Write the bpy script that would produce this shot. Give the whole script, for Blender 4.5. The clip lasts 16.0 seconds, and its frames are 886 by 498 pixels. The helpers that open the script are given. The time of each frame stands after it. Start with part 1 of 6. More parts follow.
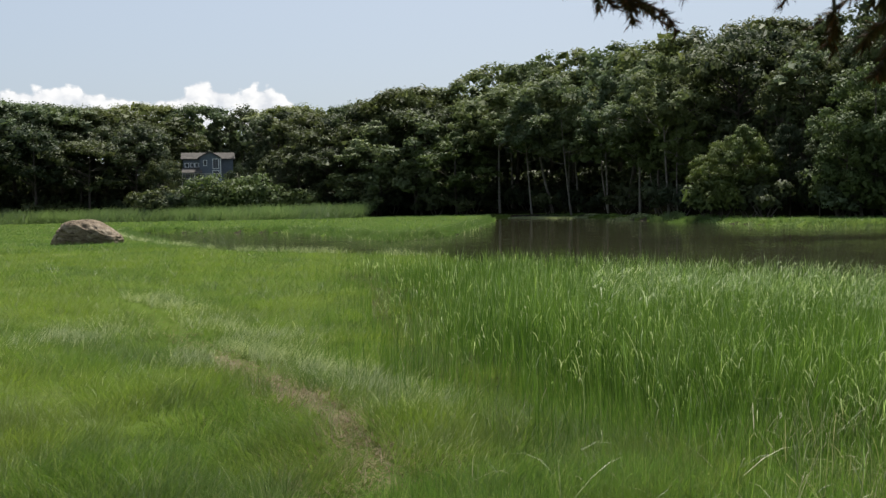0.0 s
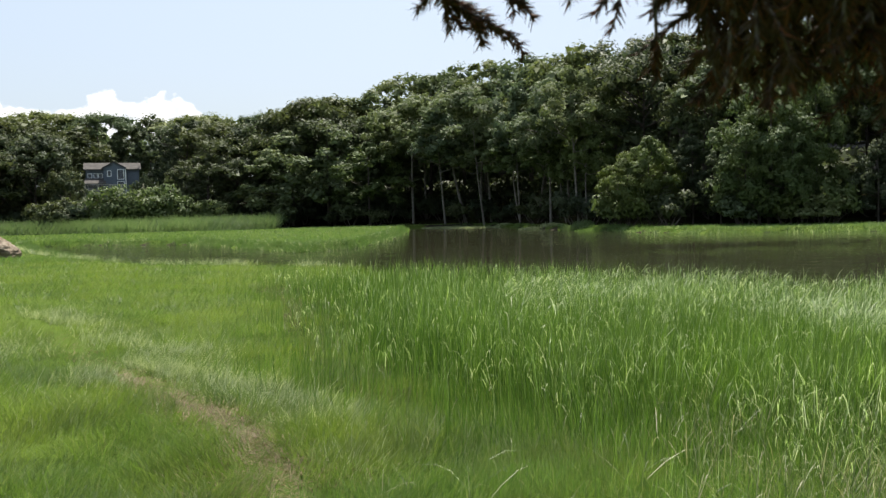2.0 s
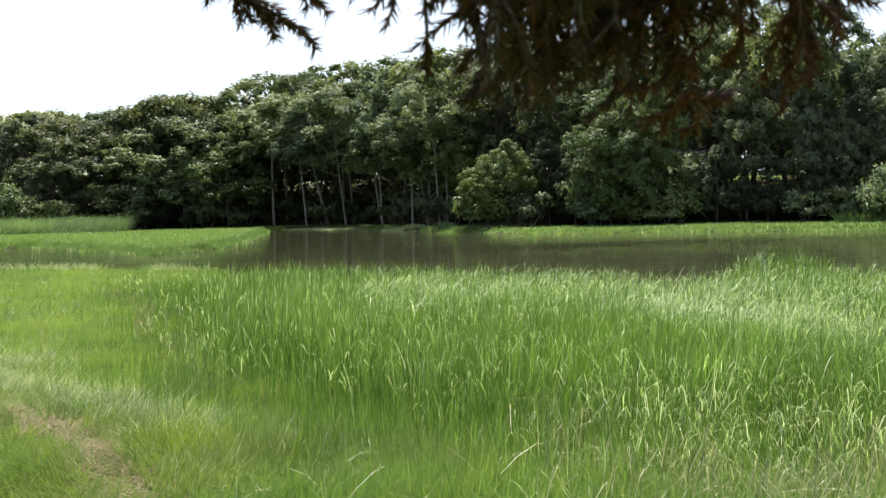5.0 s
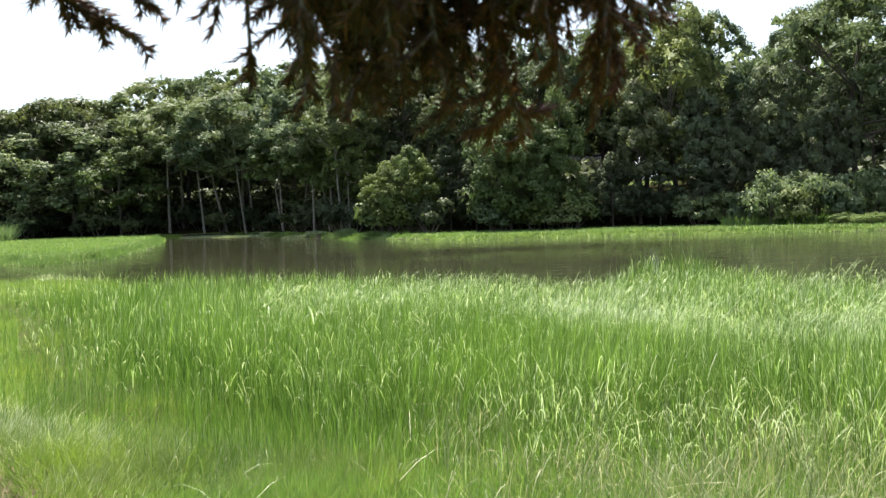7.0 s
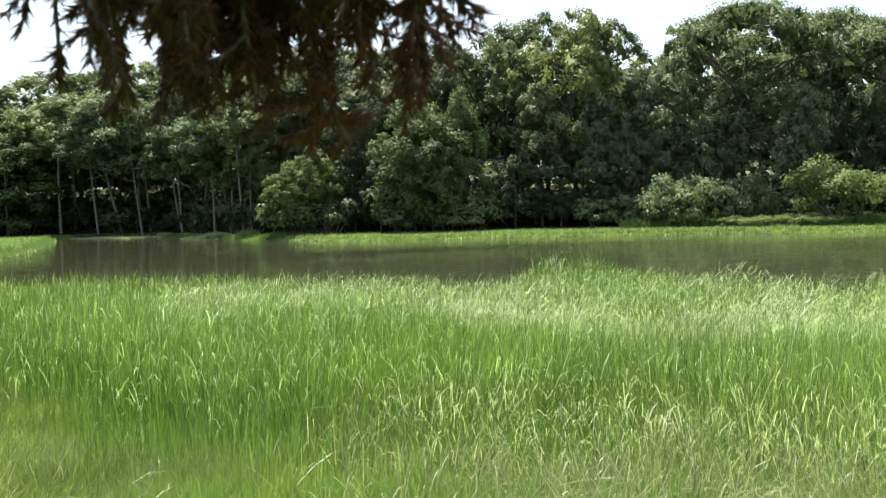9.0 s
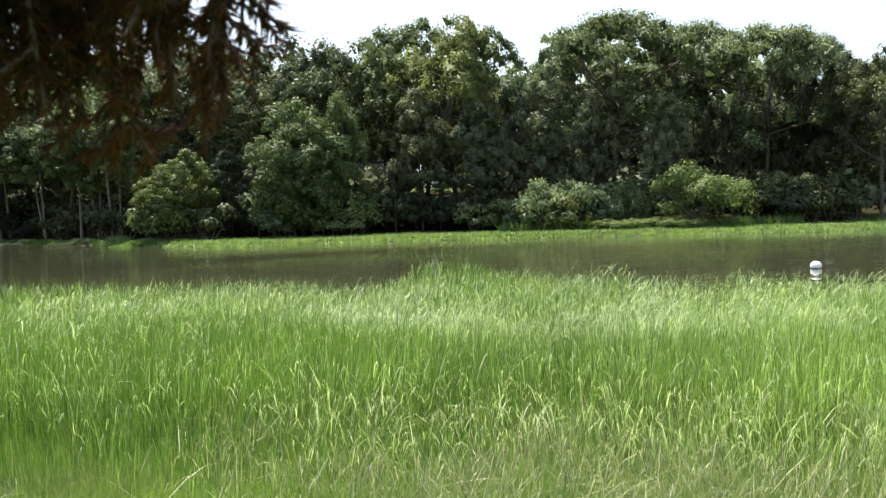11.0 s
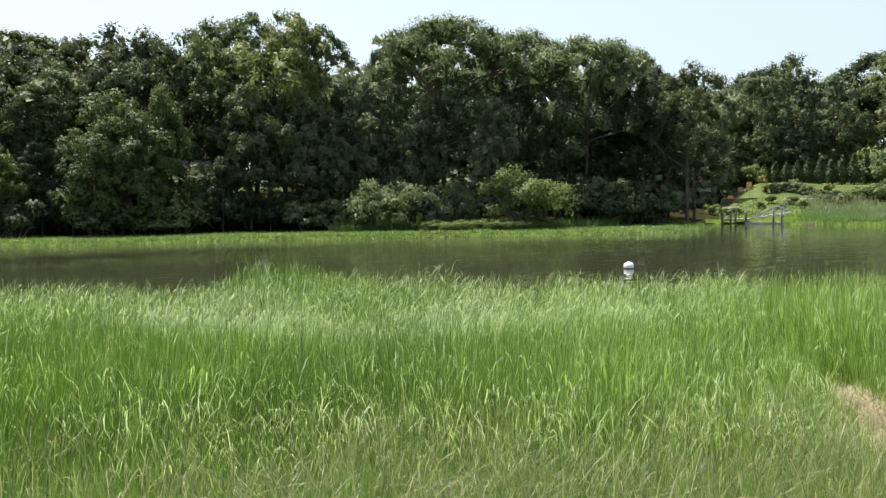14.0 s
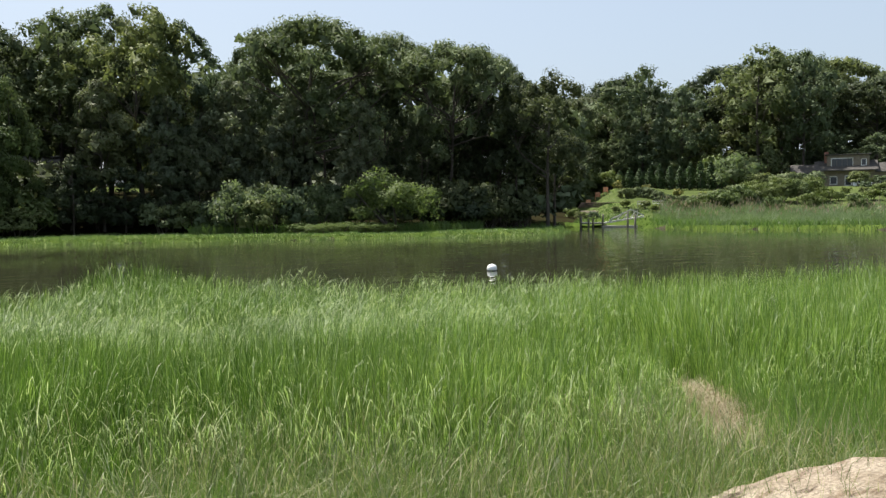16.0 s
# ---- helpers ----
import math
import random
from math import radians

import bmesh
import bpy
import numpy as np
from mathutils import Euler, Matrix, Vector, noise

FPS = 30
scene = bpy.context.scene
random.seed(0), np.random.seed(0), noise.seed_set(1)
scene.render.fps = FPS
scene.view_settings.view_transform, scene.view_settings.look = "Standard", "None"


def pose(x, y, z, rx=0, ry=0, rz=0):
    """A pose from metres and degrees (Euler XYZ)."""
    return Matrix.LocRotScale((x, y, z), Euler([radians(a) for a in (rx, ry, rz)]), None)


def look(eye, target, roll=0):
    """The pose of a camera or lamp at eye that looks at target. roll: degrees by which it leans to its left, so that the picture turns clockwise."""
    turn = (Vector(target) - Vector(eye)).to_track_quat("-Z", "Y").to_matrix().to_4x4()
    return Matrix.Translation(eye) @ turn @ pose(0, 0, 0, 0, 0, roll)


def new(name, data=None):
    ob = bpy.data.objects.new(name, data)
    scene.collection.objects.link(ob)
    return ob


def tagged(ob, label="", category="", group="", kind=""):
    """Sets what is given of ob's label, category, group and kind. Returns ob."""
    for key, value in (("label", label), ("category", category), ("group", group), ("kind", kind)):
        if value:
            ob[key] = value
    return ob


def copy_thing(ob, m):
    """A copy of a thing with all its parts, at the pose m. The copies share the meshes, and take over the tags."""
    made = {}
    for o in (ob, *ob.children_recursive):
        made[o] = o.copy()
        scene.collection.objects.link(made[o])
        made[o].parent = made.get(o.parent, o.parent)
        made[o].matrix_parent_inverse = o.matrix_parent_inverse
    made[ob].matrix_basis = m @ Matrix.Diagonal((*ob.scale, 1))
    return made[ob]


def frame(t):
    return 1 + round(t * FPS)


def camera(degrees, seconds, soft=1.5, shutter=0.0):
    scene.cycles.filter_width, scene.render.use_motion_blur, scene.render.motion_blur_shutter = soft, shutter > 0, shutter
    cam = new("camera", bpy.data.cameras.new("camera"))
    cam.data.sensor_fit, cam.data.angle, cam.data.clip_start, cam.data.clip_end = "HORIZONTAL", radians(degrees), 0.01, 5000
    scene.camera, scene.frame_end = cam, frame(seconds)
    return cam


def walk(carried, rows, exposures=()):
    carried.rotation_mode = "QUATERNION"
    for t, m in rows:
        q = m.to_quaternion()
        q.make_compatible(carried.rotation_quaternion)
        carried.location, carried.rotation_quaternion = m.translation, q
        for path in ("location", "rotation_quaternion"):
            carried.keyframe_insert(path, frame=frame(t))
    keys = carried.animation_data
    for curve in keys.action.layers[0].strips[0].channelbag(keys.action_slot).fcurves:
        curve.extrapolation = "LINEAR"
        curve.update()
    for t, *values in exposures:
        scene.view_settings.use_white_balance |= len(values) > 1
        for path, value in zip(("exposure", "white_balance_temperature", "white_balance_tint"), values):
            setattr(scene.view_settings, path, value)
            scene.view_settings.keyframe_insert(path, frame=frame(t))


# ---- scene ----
cam = camera(54.4, 16.0, soft=1.4)
PATH = [
    (0, (1.013, 0.846, 2.221), (0.968, 2.843, 2.113), -1.2),
    (0.5, (1.02, 0.848, 2.218), (1.034, 2.845, 2.11), -1.2),
    (1, (1.022, 0.847, 2.222), (1.083, 2.844, 2.118), -1.3),
    (1.5, (1.034, 0.847, 2.219), (1.142, 2.842, 2.124), -1.4),
    (2, (1.048, 0.85, 2.226), (1.202, 2.842, 2.137), -1.5),
    (2.5, (1.046, 0.84, 2.221), (1.245, 2.828, 2.135), -1.3),
    (3, (1.055, 0.84, 2.221), (1.306, 2.822, 2.133), -1.3),
    (3.5, (1.065, 0.844, 2.223), (1.381, 2.817, 2.13), -1.4),
    (4, (1.072, 0.844, 2.222), (1.437, 2.808, 2.128), -1.5),
    (6.5, (1.11, 0.845, 2.222), (1.741, 2.74, 2.133), -1.6),
    (7, (1.118, 0.838, 2.224), (1.801, 2.715, 2.138), -1.8),
    (7.5, (1.123, 0.83, 2.221), (1.864, 2.685, 2.136), -1.6),
    (8, (1.133, 0.831, 2.223), (1.924, 2.666, 2.135), -1.5),
    (8.5, (1.146, 0.827, 2.225), (1.984, 2.64, 2.136), -1.5),
    (9, (1.151, 0.823, 2.225), (2.037, 2.614, 2.136), -1.5),
    (11.5, (1.19, 0.806, 2.23), (2.37, 2.418, 2.14), -1.5),
    (12, (1.206, 0.809, 2.228), (2.436, 2.383, 2.135), -1.2),
    (12.5, (1.216, 0.807, 2.228), (2.492, 2.344, 2.138), -1.1),
    (13, (1.217, 0.8, 2.229), (2.537, 2.299, 2.137), -1.0),
    (13.5, (1.225, 0.797, 2.226), (2.594, 2.251, 2.132), -1.0),
    (14, (1.234, 0.791, 2.228), (2.656, 2.194, 2.133), -1.0),
    (14.5, (1.243, 0.785, 2.227), (2.716, 2.135, 2.129), -0.9),
    (15, (1.249, 0.784, 2.225), (2.766, 2.084, 2.127), -0.8),
    (15.5, (1.254, 0.776, 2.225), (2.819, 2.017, 2.131), -0.7),
    (16, (1.282, 0.778, 2.221), (2.904, 1.946, 2.128), -0.7),
]
walk(cam, [(t, look(eye, target, roll)) for t, eye, target, roll in PATH],
     exposures=[(0, 0.75), (1, 1.09), (2, 1.14), (3.5, 1.32), (4, 1.5), (5, 1.67), (7, 1.97), (9, 1.91), (11.5, 1.79), (12.5, 1.65), (13.5, 1.49), (14, 1.46), (15, 1.35), (16, 1.08)])

cam.data.dof.use_dof = True
cam.data.dof.focus_distance = 40.0
cam.data.dof.aperture_fstop = 30.0

# ---- world, sun ----
SUN_AZ, SUN_EL = 8.0, 62.0          # degrees right of +y, above the horizon
world = bpy.data.worlds.new("sky")
scene.world = world
world.use_nodes = True
wn = world.node_tree
wn.nodes.clear()
w_out = wn.nodes.new("ShaderNodeOutputWorld")
w_bg = wn.nodes.new("ShaderNodeBackground")
w_sky = wn.nodes.new("ShaderNodeTexSky")
w_sky.sky_type = "NISHITA"
w_sky.sun_disc = False
w_sky.sun_elevation = radians(SUN_EL)
w_sky.sun_rotation = radians(SUN_AZ)
w_sky.air_density, w_sky.dust_density, w_sky.ozone_density = 1.0, 3.5, 1.0
w_haze = wn.nodes.new("ShaderNodeMix")
w_haze.data_type = "RGBA"
w_haze.inputs["Factor"].default_value = 0.45
w_haze.inputs["B"].default_value = (6.6, 7.8, 9.2, 1)
wn.links.new(w_sky.outputs["Color"], w_haze.inputs["A"])
wn.links.new(w_haze.outputs["Result"], w_bg.inputs["Color"])
w_bg.inputs["Strength"].default_value = 0.061
wn.links.new(w_bg.outputs["Background"], w_out.inputs["Surface"])

sun_data = bpy.data.lights.new("sun", "SUN")
sun_data.energy, sun_data.angle, sun_data.color = 5.0, radians(0.6), (1.0, 0.955, 0.88)
sun = new("sun", sun_data)
sun_way = Vector((math.sin(radians(SUN_AZ)) * math.cos(radians(SUN_EL)), math.cos(radians(SUN_AZ)) * math.cos(radians(SUN_EL)), math.sin(radians(SUN_EL))))
sun.matrix_world = look(sun_way * 60, (0, 0, 0))


# ---- materials ----
def material(name, build):
    m = bpy.data.materials.new(name)
    m.use_nodes = True
    m.node_tree.nodes.clear()
    build(m.node_tree)
    return m


def node(nt, kind, **values):
    n = nt.nodes.new(kind)
    for key, v in values.items():
        n.inputs[key.replace("_", " ")].default_value = v
    return n


def ramp(nt, source, stops):
    r = nt.nodes.new("ShaderNodeValToRGB")
    e = r.color_ramp.elements
    while len(e) < len(stops):
        e.new(0.5)
    for el, (p, c) in zip(e, stops):
        el.position, el.color = p, (*c, 1)
    nt.links.new(source, r.inputs["Fac"])
    return r.outputs["Color"]


def mixed(nt, fac, a, b, blend="MIX"):
    m = nt.nodes.new("ShaderNodeMix")
    m.data_type, m.blend_type = "RGBA", blend
    for key, v in (("Factor", fac), ("A", a), ("B", b)):
        if isinstance(v, (int, float, tuple)):
            m.inputs[key].default_value = v if not isinstance(v, tuple) else (*v, 1)
        else:
            nt.links.new(v, m.inputs[key])
    return m.outputs["Result"]


def grain(nt, scale, detail=4.0, rough=0.6, coord="Object", stretch=None):
    c = nt.nodes.new("ShaderNodeTexCoord")
    n = node(nt, "ShaderNodeTexNoise", Scale=scale, Detail=detail, Roughness=rough)
    src = c.outputs[coord]
    if stretch:
        mp = nt.nodes.new("ShaderNodeMapping")
        mp.inputs["Scale"].default_value = stretch
        nt.links.new(src, mp.inputs["Vector"])
        src = mp.outputs["Vector"]
    nt.links.new(src, n.inputs["Vector"])
    return n.outputs["Fac"]


def world_grain(nt, scale, detail=3.0):
    g = nt.nodes.new("ShaderNodeNewGeometry")
    n = node(nt, "ShaderNodeTexNoise", Scale=scale, Detail=detail, Roughness=0.55)
    nt.links.new(g.outputs["Position"], n.inputs["Vector"])
    return n.outputs["Fac"]


def surface(nt, color, rough=0.8, bump=None, strength=0.3, distance=0.02, metal=0.0, spec=0.4):
    p = node(nt, "ShaderNodeBsdfPrincipled", Roughness=rough, Metallic=metal)
    p.inputs["Specular IOR Level"].default_value = spec
    if isinstance(color, tuple):
        p.inputs["Base Color"].default_value = (*color, 1)
    else:
        nt.links.new(color, p.inputs["Base Color"])
    if bump is not None:
        b = node(nt, "ShaderNodeBump", Strength=strength, Distance=distance)
        nt.links.new(bump, b.inputs["Height"])
        nt.links.new(b.outputs["Normal"], p.inputs["Normal"])
    o = nt.nodes.new("ShaderNodeOutputMaterial")
    nt.links.new(p.outputs["BSDF"], o.inputs["Surface"])
    return p, o


def leafy(stops, through_light=0.35, rough=0.5, patch=None, patch_scale=0.25, spec=0.3, per_object=0.0):
    """Foliage: each leaf or blade has its own tint, patches of another tint over metres, light shining through."""
    def build(nt):
        g = nt.nodes.new("ShaderNodeNewGeometry")
        col = ramp(nt, g.outputs["Random Per Island"], stops)
        if patch:
            f = ramp(nt, world_grain(nt, patch_scale), [(0.42, (0, 0, 0)), (0.62, (1, 1, 1))])
            col = mixed(nt, f, col, mixed(nt, 0.6, col, patch))
        if per_object:
            info = nt.nodes.new("ShaderNodeObjectInfo")
            tint = ramp(nt, info.outputs["Random"], [(0.0, (0.72, 0.8, 0.9)), (0.5, (1, 1, 1)), (1.0, (1.3, 1.18, 0.8))])
            col = mixed(nt, per_object, col, mixed(nt, 1.0, col, tint, "MULTIPLY"))
        p, o = surface(nt, col, rough, spec=spec)
        tr = nt.nodes.new("ShaderNodeBsdfTranslucent")
        nt.links.new(mixed(nt, 1.0, col, (1.18, 1.24, 0.88), "MULTIPLY"), tr.inputs["Color"])
        mx = nt.nodes.new("ShaderNodeMixShader")
        mx.inputs["Fac"].default_value = through_light
        nt.links.new(p.outputs["BSDF"], mx.inputs[1])
        nt.links.new(tr.outputs["BSDF"], mx.inputs[2])
        nt.links.new(mx.outputs["Shader"], o.inputs["Surface"])
    return build


def two_tone(a, b, scale, rough=0.85, strength=0.3, distance=0.02, c=None, fine=None, spec=0.3):
    def build(nt):
        f = grain(nt, scale)
        stops = [(0.3, a), (0.7, b)] if c is None else [(0.25, a), (0.5, b), (0.75, c)]
        col = ramp(nt, f, stops)
        h = grain(nt, fine or scale * 6)
        col = mixed(nt, 0.35, col, ramp(nt, h, [(0.3, (0.45, 0.45, 0.45)), (0.7, (1.2, 1.2, 1.2))]), "MULTIPLY")
        surface(nt, col, rough, h, strength, distance, spec=spec)
    return build


def plain(color, rough=0.6, vary=0.15, scale=3.0, metal=0.0, spec=0.4):
    def build(nt):
        f = grain(nt, scale)
        dark = tuple(v * (1 - vary) for v in color)
        light = tuple(min(1, v * (1 + vary)) for v in color)
        surface(nt, ramp(nt, f, [(0.3, dark), (0.7, light)]), rough, f, 0.1, 0.005, metal, spec)
    return build


M = {}
M["tall"] = material("cordgrass", leafy([(0.0, (0.0221, 0.0566, 0.0106)), (0.45, (0.071, 0.136, 0.021)), (0.8, (0.12, 0.2, 0.036)), (0.95, (0.156, 0.232, 0.0644)), (1.0, (0.254, 0.302, 0.152))], 0.34, 0.5, (0.08, 0.15, 0.023), 0.35, 0.15))
M["blade"] = material("cordgrass_leaf", leafy([(0.0, (0.055, 0.112, 0.019)), (0.5, (0.118, 0.202, 0.035)), (0.85, (0.17, 0.26, 0.055)), (1.0, (0.233, 0.311, 0.102))], 0.45, 0.45, (0.109, 0.184, 0.0306), 0.4, 0.15))
# Yellow-green leaf tint brightened to paint the sunlit tops of the far grass.
M["blade_lime"] = material("sunlit_tint_cordgrass_leaf", leafy([(0.0, (0.085, 0.165, 0.03)), (0.5, (0.175, 0.275, 0.048)), (1.0, (0.33, 0.42, 0.13))], 0.5, 0.45, spec=0.2))
# Pale and whitish leaves: lodged grass, plus glints painted as leaf colour.
M["blade_pale"] = material("glint_pale_cordgrass_leaf", leafy([(0.0, (0.124, 0.216, 0.0822)), (0.5, (0.205, 0.304, 0.09)), (0.85, (0.3, 0.368, 0.18)), (1.0, (0.427, 0.464, 0.347))], 0.42, 0.45, (0.207, 0.289, 0.11), 0.4, 0.2))
M["blade_white"] = material("lodged_glint_cordgrass_leaf", leafy([(0.0, (0.2, 0.28, 0.12)), (0.5, (0.32, 0.4, 0.21)), (1.0, (0.5, 0.56, 0.35))], 0.35, 0.4, spec=0.15))
M["tan"] = material("tan_dead_grass", leafy([(0.0, (0.182, 0.14, 0.077)), (0.5, (0.28, 0.231, 0.14)), (1.0, (0.392, 0.35, 0.238))], 0.25, 0.7))
M["laid"] = material("laid_grass", leafy([(0.0, (0.07, 0.115, 0.034)), (0.4, (0.15, 0.216, 0.078)), (0.8, (0.25, 0.32, 0.145)), (1.0, (0.4, 0.45, 0.25))], 0.4, 0.45, spec=0.15))
M["short"] = material("salt_hay", leafy([(0.0, (0.05, 0.0873, 0.0159)), (0.5, (0.0764, 0.134, 0.0212)), (0.85, (0.109, 0.169, 0.0318)), (1.0, (0.2, 0.21, 0.095))], 0.45, 0.5, (0.165, 0.21, 0.036), 0.4, 0.3))
M["pale"] = material("mixed_pale_grass", leafy([(0.0, (0.0578, 0.121, 0.0239)), (0.45, (0.099, 0.177, 0.032)), (0.78, (0.165, 0.245, 0.05)), (0.92, (0.24, 0.298, 0.098)), (1.0, (0.372, 0.389, 0.181))], 0.42, 0.5, (0.108, 0.195, 0.042), 0.8, 0.25))
M["dry"] = material("dry_blades", leafy([(0.0, (0.085, 0.116, 0.045)), (0.4, (0.125, 0.16, 0.056)), (0.75, (0.21, 0.218, 0.1)), (1.0, (0.36, 0.335, 0.215))], 0.32, 0.5, spec=0.3))
M["straw"] = material("dry_straw", leafy([(0.0, (0.0774, 0.0545, 0.0252)), (0.5, (0.131, 0.0976, 0.0476)), (1.0, (0.214, 0.166, 0.0896))], 0.25, 0.7))
M["bleached"] = material("bleached_hay", leafy([(0.0, (0.13, 0.176, 0.078)), (0.5, (0.26, 0.305, 0.156)), (1.0, (0.494, 0.507, 0.325))], 0.35, 0.6))
M["silver"] = material("bent_pale_blades", leafy([(0.0, (0.217, 0.326, 0.095)), (0.5, (0.353, 0.445, 0.185)), (1.0, (0.513, 0.555, 0.35))], 0.45, 0.4, spec=0.15))
M["far_grass"] = material("marsh_grass", leafy([(0.0, (0.0599, 0.119, 0.027)), (0.6, (0.0931, 0.164, 0.0347)), (1.0, (0.14, 0.196, 0.0655))], 0.4, 0.5, (0.106, 0.154, 0.0539), 0.12))
M["reed"] = material("reed_leaves", leafy([(0.0, (0.084, 0.136, 0.0525)), (0.6, (0.119, 0.175, 0.07)), (1.0, (0.175, 0.21, 0.112))], 0.45, 0.5, (0.098, 0.14, 0.0525), 0.12))
M["plume"] = material("reed_plumes", leafy([(0.0, (0.182, 0.154, 0.105)), (1.0, (0.252, 0.217, 0.154))], 0.3, 0.8))
M["leaf"] = material("tree_leaves", leafy([(0.0, (0.0858, 0.111, 0.0598)), (0.5, (0.108, 0.139, 0.0727)), (0.85, (0.13, 0.161, 0.0856)), (1.0, (0.161, 0.184, 0.109))], 0.28, 0.65, (0.0942, 0.117, 0.0491), 0.06, 0.12, 0.8))
# Darker copy of tree_leaves: the woods' shade is put into the leaf colour.
M["leaf_shaded"] = material("shade_tinted_leaves", leafy([(0.0, (0.0499, 0.064, 0.0369)), (0.5, (0.0635, 0.0804, 0.0443)), (0.85, (0.0788, 0.0962, 0.0527)), (1.0, (0.097, 0.109, 0.0674))], 0.3, 0.6, (0.0568, 0.0718, 0.0333), 0.06, 0.12, 0.7))
M["leaf_light"] = material("light_leaves", leafy([(0.0, (0.0786, 0.107, 0.0374)), (0.6, (0.0989, 0.132, 0.0454)), (1.0, (0.126, 0.153, 0.0641))], 0.3, 0.65, (0.0749, 0.105, 0.026), 0.2, 0.2, 0.6))
M["leaf_grey"] = material("pale_tree_leaves", leafy([(0.0, (0.097, 0.119, 0.0711)), (0.5, (0.123, 0.146, 0.087)), (1.0, (0.165, 0.179, 0.12))], 0.32, 0.6, (0.114, 0.133, 0.0686), 0.2, 0.15, 0.5))
M["leaf_yellow"] = material("yellow_green_leaves", leafy([(0.0, (0.0872, 0.123, 0.0382)), (0.6, (0.11, 0.15, 0.0491)), (1.0, (0.142, 0.178, 0.0667))], 0.45, 0.6, spec=0.15))
M["leaf_silver"] = material("grey_green_leaves", leafy([(0.0, (0.0821, 0.114, 0.055)), (0.6, (0.109, 0.143, 0.0701)), (1.0, (0.141, 0.17, 0.0919))], 0.45, 0.7, spec=0.15))
M["cedar_leaf"] = material("arborvitae_leaves", leafy([(0.0, (0.032, 0.061, 0.022)), (1.0, (0.062, 0.102, 0.036))], 0.35, 0.6))
M["needle"] = material("conifer_needles", leafy([(0.0, (0.0302, 0.0179, 0.0101)), (0.5, (0.0538, 0.0298, 0.0162)), (0.8, (0.0924, 0.0381, 0.019)), (1.0, (0.168, 0.0565, 0.0258))], 0.2, 0.6))
M["needle_red"] = material("rusty_needles", leafy([(0.0, (0.0438, 0.0182, 0.00882)), (0.6, (0.0963, 0.035, 0.0158)), (1.0, (0.175, 0.063, 0.0265))], 0.2, 0.6))
M["bark"] = material("bark", two_tone((0.049, 0.0385, 0.0315), (0.119, 0.101, 0.084), 4.0, 0.9, 0.6, 0.03))
M["pale_bark"] = material("pale_bark", two_tone((0.112, 0.098, 0.0805), (0.238, 0.217, 0.182), 3.0, 0.9, 0.5, 0.03))
M["soil"] = material("marsh_thatch", two_tone((0.0236, 0.0328, 0.0105), (0.0446, 0.0529, 0.0189), 1.2, 0.95, 0.6, 0.03, (0.0735, 0.0655, 0.0315), 40.0, spec=0.0))
M["mud"] = material("wet_mud", two_tone((0.0245, 0.0224, 0.0154), (0.0595, 0.0525, 0.0385), 0.8, 0.95, 0.4, 0.03, fine=14.0, spec=0.0))
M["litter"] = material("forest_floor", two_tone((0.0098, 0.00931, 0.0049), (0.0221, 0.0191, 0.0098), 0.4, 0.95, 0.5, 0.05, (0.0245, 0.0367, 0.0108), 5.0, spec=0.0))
M["turf"] = material("marsh_turf", two_tone((0.0413, 0.068, 0.0156), (0.0638, 0.0952, 0.0195), 0.35, 0.95, 0.6, 0.04, (0.0863, 0.112, 0.0292), 5.0, spec=0.0))
M["lawn"] = material("lawn", two_tone((0.049, 0.0665, 0.0224), (0.07, 0.091, 0.0315), 0.25, 0.95, 0.4, 0.03, (0.105, 0.133, 0.042), 6.0, spec=0.0))
M["thatch"] = material("path_thatch", two_tone((0.07, 0.056, 0.0266), (0.126, 0.101, 0.049), 2.0, 0.95, 0.7, 0.02, (0.182, 0.154, 0.084), 50.0))


def granite(nt):
    f = grain(nt, 1.4, 6)
    col = ramp(nt, f, [(0.3, (0.11, 0.088, 0.062)), (0.5, (0.19, 0.155, 0.112)), (0.68, (0.31, 0.27, 0.21))])
    sp = grain(nt, 55, 2)
    col = mixed(nt, 0.6, col, ramp(nt, sp, [(0.35, (0.5, 0.45, 0.42)), (0.6, (1.15, 1.1, 1.05))]), "MULTIPLY")
    cr = grain(nt, 2.6, 6, 0.72, stretch=(0.5, 2.4, 4.5))
    crack = ramp(nt, cr, [(0.38, (0.12, 0.08, 0.06)), (0.47, (1.1, 1.1, 1.1)), (0.56, (1, 1, 1)), (0.64, (0.5, 0.42, 0.36)), (0.7, (0.9, 0.85, 0.8))])
    col = mixed(nt, 0.9, col, crack, "MULTIPLY")
    surface(nt, col, 0.9, mixed(nt, 0.35, cr, sp), 0.9, 0.06, spec=0.15)


M["rock"] = material("granite", granite)


